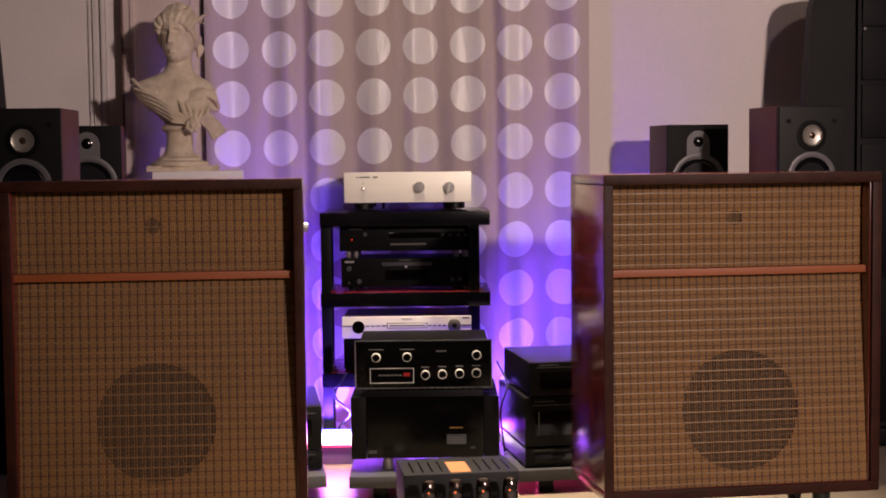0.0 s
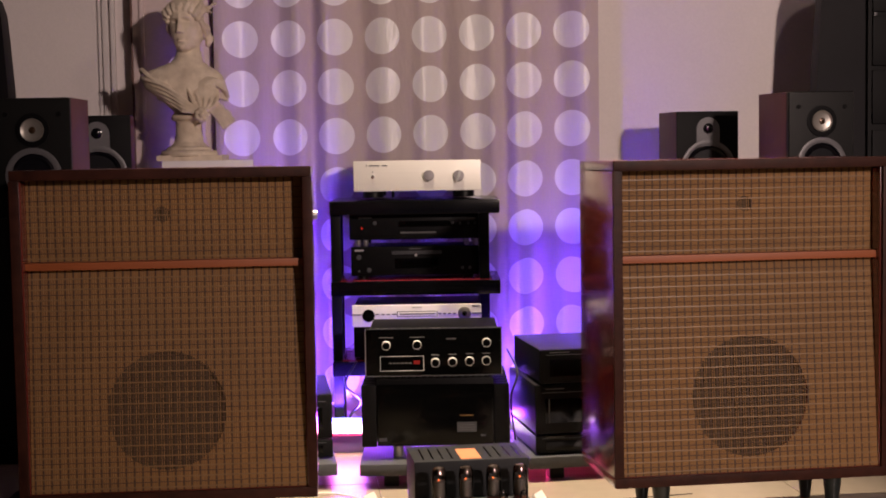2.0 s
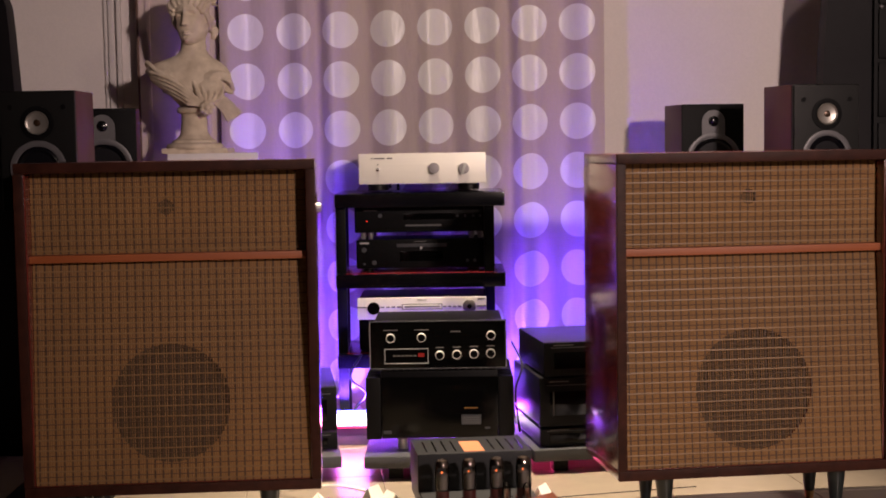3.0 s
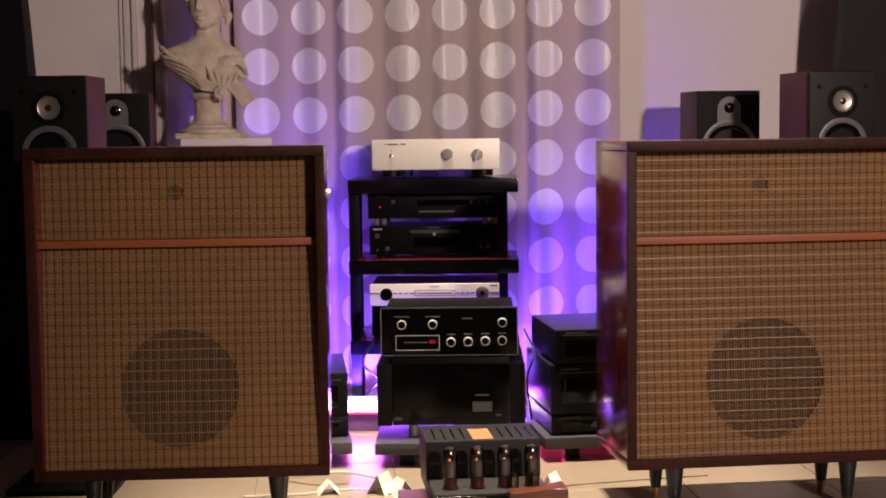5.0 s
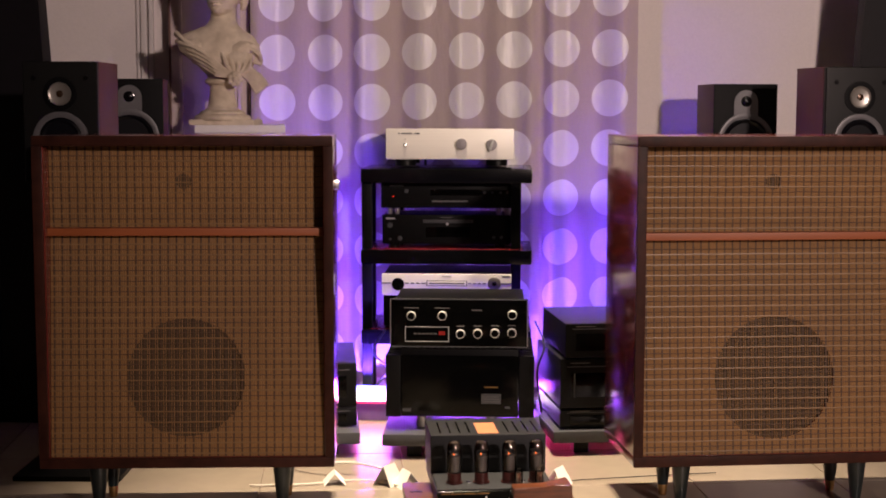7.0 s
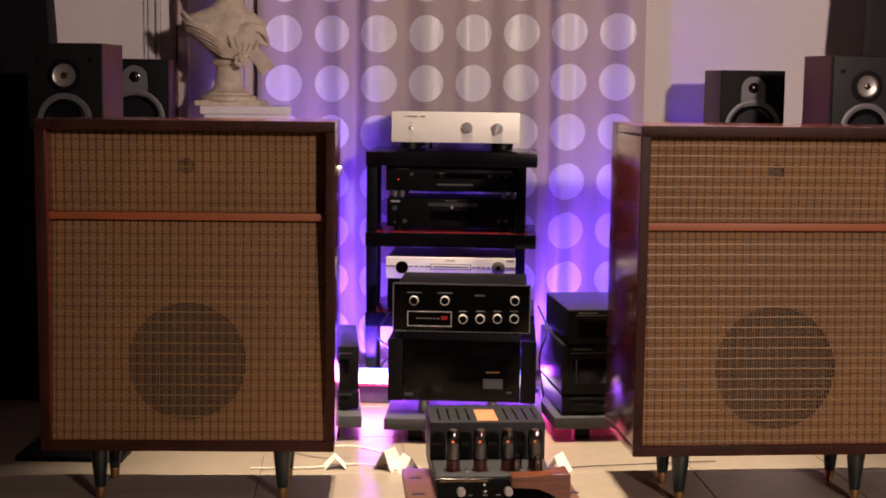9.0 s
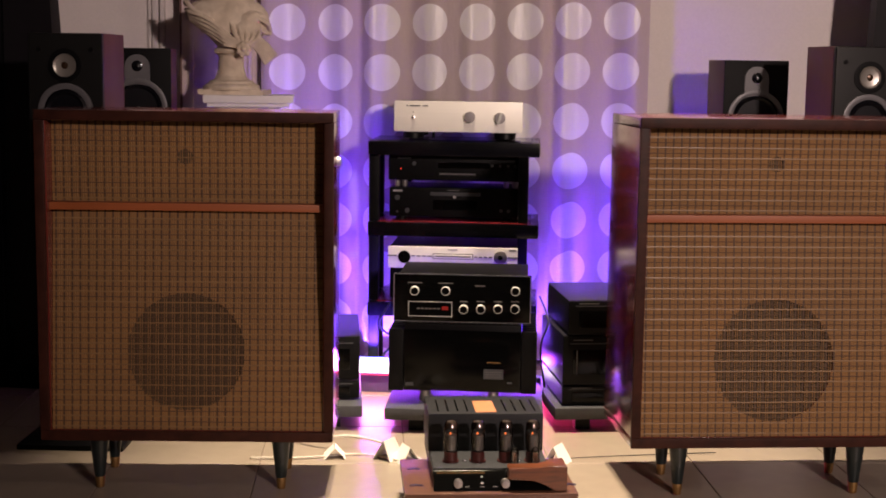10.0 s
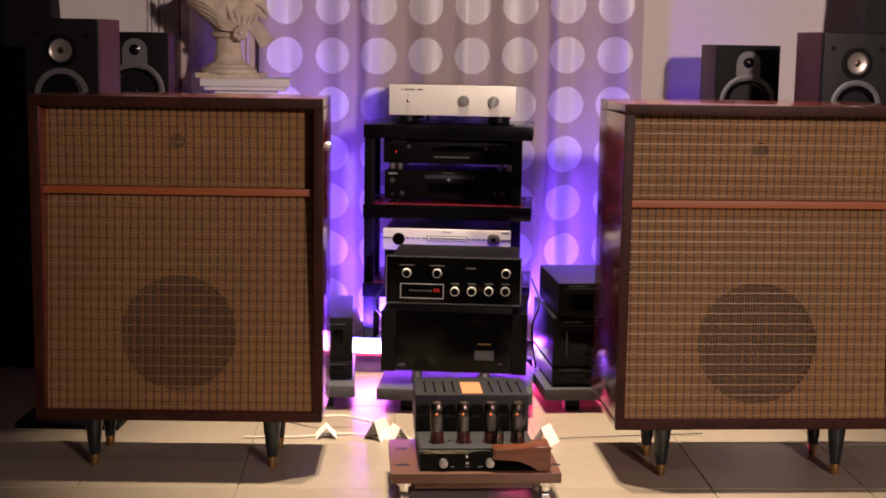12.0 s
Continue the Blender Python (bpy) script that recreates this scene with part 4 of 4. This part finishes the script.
def bust():
    """A classical bust: foot, lofted chest, modelled head and draped cloth merged into one skin."""
    bm = bmesh.new()
    rng = random.Random(4)

    def blob(x, y, z, rx, ry, rz, turn=(0, 0, 0), m=None):
        place = Matrix.Translation((x, y, z)) @ Euler([radians(a) for a in turn]).to_matrix().to_4x4() @ Matrix.Diagonal((rx, ry, rz, 1))
        bmesh.ops.create_icosphere(bm, subdivisions=2, radius=1.0, matrix=m @ place if m else place)

    def rod(points, radii, m=None):
        pts = [Vector(p) for p in points]
        ext, rad = [2 * pts[0] - pts[1], *pts, 2 * pts[-1] - pts[-2]], list(radii)
        for k in range(len(pts) - 1):
            a, b, c, d = ext[k:k + 4]
            n = max(2, int((c - b).length / (0.6 * min(rad[k], rad[k + 1]))))
            for i in range(n + 1):
                t = i / n
                p = 0.5 * (2 * b + (c - a) * t + (2 * a - 5 * b + 4 * c - d) * t * t + (3 * b - a - 3 * c + d) * t**3)
                r = rad[k] + (rad[k + 1] - rad[k]) * t
                bmesh.ops.create_icosphere(bm, subdivisions=1, radius=r, matrix=Matrix.Translation(m @ p if m else p))

    def loft(rows, n=40):
        """Closed rings (z, left, right, front, back) stacked into a body."""
        rings = []
        for z, x0, x1, yf, yb in rows:
            cx, rx = (x0 + x1) / 2, (x1 - x0) / 2
            ring = []
            for k in range(n):
                a = 2 * math.pi * k / n
                ry = yf if math.sin(a) < 0 else yb
                ring.append(bm.verts.new((cx + rx * math.cos(a), ry * math.sin(a), z)))
            rings.append(ring)
        for a, b in zip(rings, rings[1:]):
            for k in range(n):
                bm.faces.new((a[k], a[(k + 1) % n], b[(k + 1) % n], b[k]))
        bm.faces.new(rings[0][::-1]); bm.faces.new(rings[-1])

    # plinth, stepped foot and waisted column with its collar
    box(bm, -0.108, 0.112, -0.080, 0.080, 0.0, 0.018)
    lathe([(0.094, 0.016), (0.097, 0.024), (0.092, 0.032), (0.078, 0.036), (0.074, 0.044), (0.060, 0.050), (0.050, 0.062), (0.044, 0.090), (0.042, 0.126), (0.045, 0.134), (0.056, 0.138), (0.059, 0.146), (0.055, 0.154), (0.046, 0.158), (0.052, 0.172)], 40, Matrix.Translation((-0.010, 0, 0)), bm)
    # chest, shoulders and neck
    loft([(0.150, -0.048, 0.046, 0.040, 0.036), (0.172, -0.066, 0.070, 0.052, 0.044), (0.195, -0.088, 0.094, 0.062, 0.050), (0.220, -0.120, 0.112, 0.068, 0.054), (0.245, -0.152, 0.120, 0.068, 0.054), (0.268, -0.162, 0.118, 0.064, 0.052), (0.288, -0.158, 0.106, 0.058, 0.050), (0.305, -0.140, 0.088, 0.052, 0.048), (0.318, -0.104, 0.066, 0.047, 0.045), (0.332, -0.064, 0.048, 0.043, 0.043), (0.348, -0.050, 0.040, 0.039, 0.042), (0.370, -0.046, 0.036, 0.036, 0.042), (0.400, -0.045, 0.037, 0.034, 0.044)])
    blob(-0.085, -0.030, 0.262, 0.050, 0.036, 0.030, (0, 12, 0))
    blob(0.060, -0.032, 0.252, 0.048, 0.036, 0.030, (0, -10, 0))
    # head, turned a little aside; u to the side, -y forward, w up from the eyes
    head = Matrix.Translation((-0.006, -0.004, 0.457)) @ Euler((radians(-4), radians(-3), radians(-13))).to_matrix().to_4x4()
    levels = (-0.094, -0.088, -0.076, -0.052, -0.024, 0.006, 0.036, 0.066, 0.088, 0.098)
    half = (0.010, 0.024, 0.037, 0.048, 0.053, 0.055, 0.056, 0.048, 0.028, 0.004)
    front = (0.044, 0.056, 0.061, 0.062, 0.064, 0.064, 0.066, 0.058, 0.036, 0.006)
    rear = (0.010, 0.022, 0.040, 0.058, 0.066, 0.072, 0.074, 0.064, 0.038, 0.006)

    def bump(u, w, cu, cw, su, sw):
        return math.exp(-((u - cu) / su) ** 2 - ((w - cw) / sw) ** 2)

    def relief(u, w):
        d = 0.0
        for s in (-1, 1):
            d -= 0.0150 * bump(u, w, 0.0205 * s, 0.002, 0.0115, 0.0085)   # socket
            d += 0.0085 * bump(u, w, 0.0215 * s, -0.001, 0.0085, 0.0040)  # lid
            d += 0.0045 * bump(u, w, 0.0220 * s, 0.0150, 0.0140, 0.0040)  # brow
            d += 0.0035 * bump(u, w, 0.0300 * s, -0.026, 0.0150, 0.0160)  # cheek
            d += 0.0045 * bump(u, w, 0.0080 * s, -0.0330, 0.0042, 0.0045)  # nostril
            d -= 0.0025 * bump(u, w, 0.0170 * s, -0.0600, 0.0050, 0.0060)  # corner of the mouth
        along = min(1.0, max(0.0, (0.014 - w) / 0.046))
        ridge = (0.005 + 0.015 * along) * math.exp(-(u / (0.0060 + 0.0030 * along)) ** 2)
        d += ridge * (1.0 if w > -0.032 else math.exp(-((w + 0.032) / 0.0045) ** 2)) * (1.0 if w < 0.014 else math.exp(-((w - 0.014) / 0.012) ** 2))
        d += 0.0075 * bump(u, w, 0, -0.0560, 0.0120, 0.0032) + 0.0080 * bump(u, w, 0, -0.0640, 0.0100, 0.0034)
        d -= 0.0055 * bump(u, w, 0, -0.0600, 0.0160, 0.0018)
        d -= 0.0030 * bump(u, w, 0, -0.0715, 0.0120, 0.0040)
        return d + 0.0050 * bump(u, w, 0, -0.0820, 0.0130, 0.0070)

    n, nw = 120, 110
    rings = []
    for j in range(nw + 1):
        w = levels[0] + (levels[-1] - levels[0]) * j / nw
        a, f, r = (float(np.interp(w, levels, v)) for v in (half, front, rear))
        ring = []
        for k in range(n):
            t = 2 * math.pi * k / n
            u, y = a * math.cos(t), (r if math.sin(t) > 0 else f) * math.sin(t)
            if y < 0:
                y -= relief(u, w) * min(1.0, -y / 0.03)
            ring.append(bm.verts.new(head @ Vector((u, y, w))))
        rings.append(ring)
    for a, b in zip(rings, rings[1:]):
        for k in range(n):
            bm.faces.new((a[k], a[(k + 1) % n], b[(k + 1) % n], b[k]))
    bm.faces.new(rings[0][::-1]); bm.faces.new(rings[-1])
    # waved hair swept up from the brow and back over the ears, gathered on the crown
    for k in range(9):
        a = math.pi * (0.04 + 0.92 * k / 8)
        c, s = math.cos(a), math.sin(a)
        wob, r = rng.uniform(-0.004, 0.004), rng.uniform(0.012, 0.0165)
        rod([(0.054 * c, -0.034 - 0.024 * s, 0.006 + 0.038 * s), (0.064 * c + wob, -0.024 - 0.026 * s, 0.020 + 0.046 * s), (0.058 * c - wob, 0.004 - 0.018 * s, 0.046 + 0.044 * s + wob), (0.034 * c, 0.030, 0.076 + 0.022 * s)], [0.010, r, r, 0.012], head)
    blob(0, -0.006, 0.050, 0.064, 0.062, 0.046, m=head)
    for k in range(6):
        a = 2 * math.pi * k / 6
        blob(0.026 * math.cos(a), 0.022 + 0.026 * math.sin(a), 0.088 + 0.006 * (k % 2), 0.022, 0.024, 0.018, (0, 0, 40 * k), head)
    for side in (-1, 1):
        for k in range(3):
            rod([(0.055 * side, -0.022 + 0.016 * k, 0.010 - 0.004 * k), (0.063 * side, -0.006 + 0.016 * k, -0.012), (0.056 * side, 0.016 + 0.012 * k, -0.032), (0.040 * side, 0.042, -0.040)], [0.008, 0.0105, 0.010, 0.009], head)
    # a bow on the side of the hair, and the knot low on the neck
    for dx, dz, r in ((0.000, 0.000, 0.012), (0.014, 0.004, 0.010), (0.028, 0.010, 0.007), (0.040, 0.013, 0.004), (0.014, -0.010, 0.007), (0.024, -0.014, 0.004)):
        blob(0.066 + dx, 0.002, 0.048 + dz, r * 1.2, 0.010, r * 0.8, m=head)
    rod([(0.046, 0.040, -0.026), (0.060, 0.044, -0.044), (0.054, 0.046, -0.064)], [0.016, 0.017, 0.011], head)
    # drapery: folds from the far shoulder down to the rose, a fan from the other breast, a bunch on the shoulder
    for k in range(5):
        z = 0.290 - 0.0175 * k
        rod([(-0.166 + 0.014 * k, 0.006, z - 0.008), (-0.142 + 0.016 * k, -0.038, z - 0.016), (-0.078 + 0.014 * k, -0.072, 0.252 - 0.0205 * k), (-0.010, -0.084, 0.206 - 0.0105 * k), (0.044, -0.082, 0.158)], [0.0075, 0.0080, 0.0072 - 0.0010 * (k % 2), 0.0056, 0.0050])
    rod([(-0.168, 0.020, 0.300), (-0.158, -0.020, 0.306), (-0.120, -0.052, 0.278), (-0.060, -0.070, 0.246)], [0.008, 0.010, 0.008, 0.006])
    blob(0.050, -0.050, 0.206, 0.056, 0.026, 0.050, (0, -12, 0))
    for k in range(5):
        rod([(0.046 + 0.003 * k, -0.078, 0.160), (0.020 + 0.019 * k, -0.080 + 0.002 * k, 0.200 - 0.002 * k), (0.000 + 0.024 * k, -0.062 + 0.004 * k, 0.244 - 0.003 * k)], [0.0065, 0.0080 - 0.001 * (k % 2), 0.0060])
    for k in range(6):
        a = 2 * math.pi * k / 6
        rod([(0.076, -0.050, 0.262), (0.104 + 0.016 * math.cos(a), -0.046 + 0.006 * k, 0.240 + 0.024 * math.sin(a)), (0.122 + 0.006 * math.cos(a), -0.020, 0.214 + 0.010 * math.sin(a))], [0.007, 0.0095, 0.008])
    # rose and hanging end
    for k in range(7):
        a = 2 * math.pi * k / 7
        blob(0.050 + 0.016 * math.cos(a), -0.086, 0.152 + 0.016 * math.sin(a), 0.011, 0.011, 0.011)
    blob(0.050, -0.094, 0.152, 0.009, 0.009, 0.009)
    for k in range(5):
        rod([(0.072 + 0.005 * k, -0.070, 0.168 + 0.007 * k), (0.098 + 0.007 * k, -0.066, 0.142 + 0.006 * k), (0.116 + 0.009 * k, -0.060, 0.110 + 0.006 * k)], [0.0075, 0.0085, 0.0095])
    ob = solid("bust", bm, M_PLASTER, "cream cast bust with draped cloth on a round foot", "bust", Matrix.Translation((-0.852, 4.035, 0.978)))
    r = ob.modifiers.new("skin", "REMESH")
    r.mode, r.voxel_size, r.use_smooth_shade = "VOXEL", 0.0020, True
    s = ob.modifiers.new("soften", "SMOOTH")
    s.factor, s.iterations = 0.4, 1


bust()


def pedestal():
    p = thing("pedestal", "white moulded pedestal carrying a bust", "pedestal", pose(-0.804, 4.060, 0, 0, 0, 9))
    part("top_slab", boxed(-0.150, 0.150, -0.125, 0.125, 0.952, 0.9779, 0.002), M_WHITE, p)
    part("moulding", boxed(-0.138, 0.138, -0.113, 0.113, 0.938, 0.9519, 0.004), M_WHITE, p)
    part("column", boxed(-0.105, 0.105, -0.085, 0.085, 0.05, 0.9379, 0.004), M_WHITE, p)
    part("plinth", boxed(-0.145, 0.145, -0.115, 0.115, 0.0, 0.0499, 0.004), M_WHITE, p)


pedestal()


def tower(m, label):
    """A tall floor-standing panel speaker with a bowed side; local origin at the front's middle, on the floor."""
    t = thing("tower_speaker", label, "loudspeaker", m, group="tower speakers")
    bm = bmesh.new()
    rings = []
    for z, w, d in ((0.06, 0.262, 0.30), (0.50, 0.275, 0.31), (0.95, 0.274, 0.30), (1.20, 0.266, 0.29), (1.38, 0.256, 0.27), (1.46, 0.250, 0.26), (1.505, 0.236, 0.25), (1.528, 0.210, 0.22), (1.535, 0.17, 0.18)):
        ring = []
        for k in range(13):
            a = math.pi * k / 12
            ring.append(bm.verts.new((w * math.cos(a), 0.02 + d * math.sin(a) ** 0.8, z)))
        rings.append(ring)
    for a, b in zip(rings, rings[1:]):
        for k in range(12):
            bm.faces.new((a[k], a[k + 1], b[k + 1], b[k]))
        bm.faces.new((a[12], a[0], b[0], b[12]))
    bm.faces.new(rings[0]); bm.faces.new(rings[-1])
    part("body", bm, M_TOWER, t, "charcoal bowed body")
    part("front_frame", boxed(-0.105, 0.105, 0.0, 0.0195, 0.08, 1.50, 0.006), M_BOXBLACK, t)
    for z0, z1 in ((0.14, 0.56), (0.58, 1.005), (1.025, 1.20), (1.215, 1.375), (1.39, 1.485)):
        part("panel", boxed(-0.092, 0.092, -0.010, -0.0001, z0, z1, 0.004), M_BOXBLACK, t)
    for x in (-0.085, 0.085):
        part("bolt", turned([(0.006, 0), (0.006, 0.004), (0.0005, 0.005)], x, -0.0101, 1.382, 10), M_GREYRING, t)
    part("base", boxed(-0.28, 0.28, -0.02, 0.36, 0.0, 0.0599, 0.010), M_BLACK, t)
    return t


tower(pose(1.560, 4.070, 0, 0, 0, 4) @ Matrix.Scale(1.04, 4), "black tower speaker with bowed charcoal side and stacked panels")
tower(pose(-1.668, 3.800, 0, 0, 0, -3), "black tower speaker in deep shade, bowed side")


# ---- cables and cards on the floor ----
def card(x, y, turn, h=0.055):
    bm = bmesh.new()
    t = 0.0012
    for s in (-1, 1):
        a = [bm.verts.new(v) for v in ((-0.035, s * 0.030, 0), (0.035, s * 0.030, 0), (0.030, s * 0.0006, h), (-0.026, s * 0.0006, h))]
        b = [bm.verts.new((v.co.x, v.co.y - s * t, v.co.z)) for v in a]
        bm.faces.new(a); bm.faces.new(b[::-1])
        for k in range(4):
            bm.faces.new((a[k], b[k], b[(k + 1) % 4], a[(k + 1) % 4]))
    solid("paper_card", bm, M_PAPER, "folded white paper card standing on the floor", "paper card", pose(x, y, 0, 0, 0, turn), group="paper cards")


card(-0.222, 3.075, 62)
card(-0.168, 3.050, 118, 0.045)
card(0.247, 3.085, 64, 0.05)
card(-0.372, 3.075, 100, 0.032)
solid("cable", tube([(-0.52, 3.22, 0.006), (-0.42, 3.16, 0.030), (-0.33, 3.17, 0.034), (-0.22, 3.14, 0.018), (-0.13, 3.05, 0.006), (-0.06, 2.95, 0.006), (0.02, 2.90, 0.012)], 0.0042), M_CABLE, "cream cable looping over the floor", "cable")
solid("cable", tube([(-0.60, 3.02, 0.005), (-0.45, 3.04, 0.005), (-0.30, 3.09, 0.005), (-0.16, 3.02, 0.005), (-0.04, 2.93, 0.005)], 0.0028), M_CABLE, "thin pale cable lying on the floor", "cable")
solid("cable", tube([(0.10, 2.97, 0.005), (0.26, 3.10, 0.005), (0.45, 3.16, 0.005), (0.70, 3.22, 0.005)], 0.0014), M_CABLEBLACK, "thin dark cable lying on the floor", "cable")
solid("cable", tube([(-0.30, 3.90, 0.30), (-0.34, 3.92, 0.22), (-0.29, 3.93, 0.16), (-0.33, 3.94, 0.10), (-0.30, 3.95, 0.004)], 0.004), M_CABLEBLACK, "black cable hanging from the rack", "cable")
solid("cable", tube([(0.195, 3.72, 0.36), (0.222, 3.62, 0.30), (0.200, 3.60, 0.22), (0.215, 3.66, 0.08)], 0.003), M_CABLEBLACK, "black cable beside the power amplifier", "cable")


# ---- floor tiles ----
def tiles():
    size, gap, turn = 0.40, 0.003, radians(6.5)
    h = (size - gap) / 2
    me = mesh_of("tile", boxed(-h, h, -h, h, -0.006, 0.0, 0.0012, 1), M_TILE, 0)
    c, s = math.cos(turn), math.sin(turn)
    for i in range(-10, 11):
        for j in range(-12, 13):
            u, v = (i + 0.37) * size, (j + 0.10) * size
            x, y = c * u - s * v, 2.0 + s * u + c * v
            if abs(x) < 2.75 and -1.3 < y < 4.22:
                ob = new("tile", me)
                ob.parent = FLOOR
                ob.matrix_basis = pose(x, y, 0, 0, 0, 6.5)


tiles()
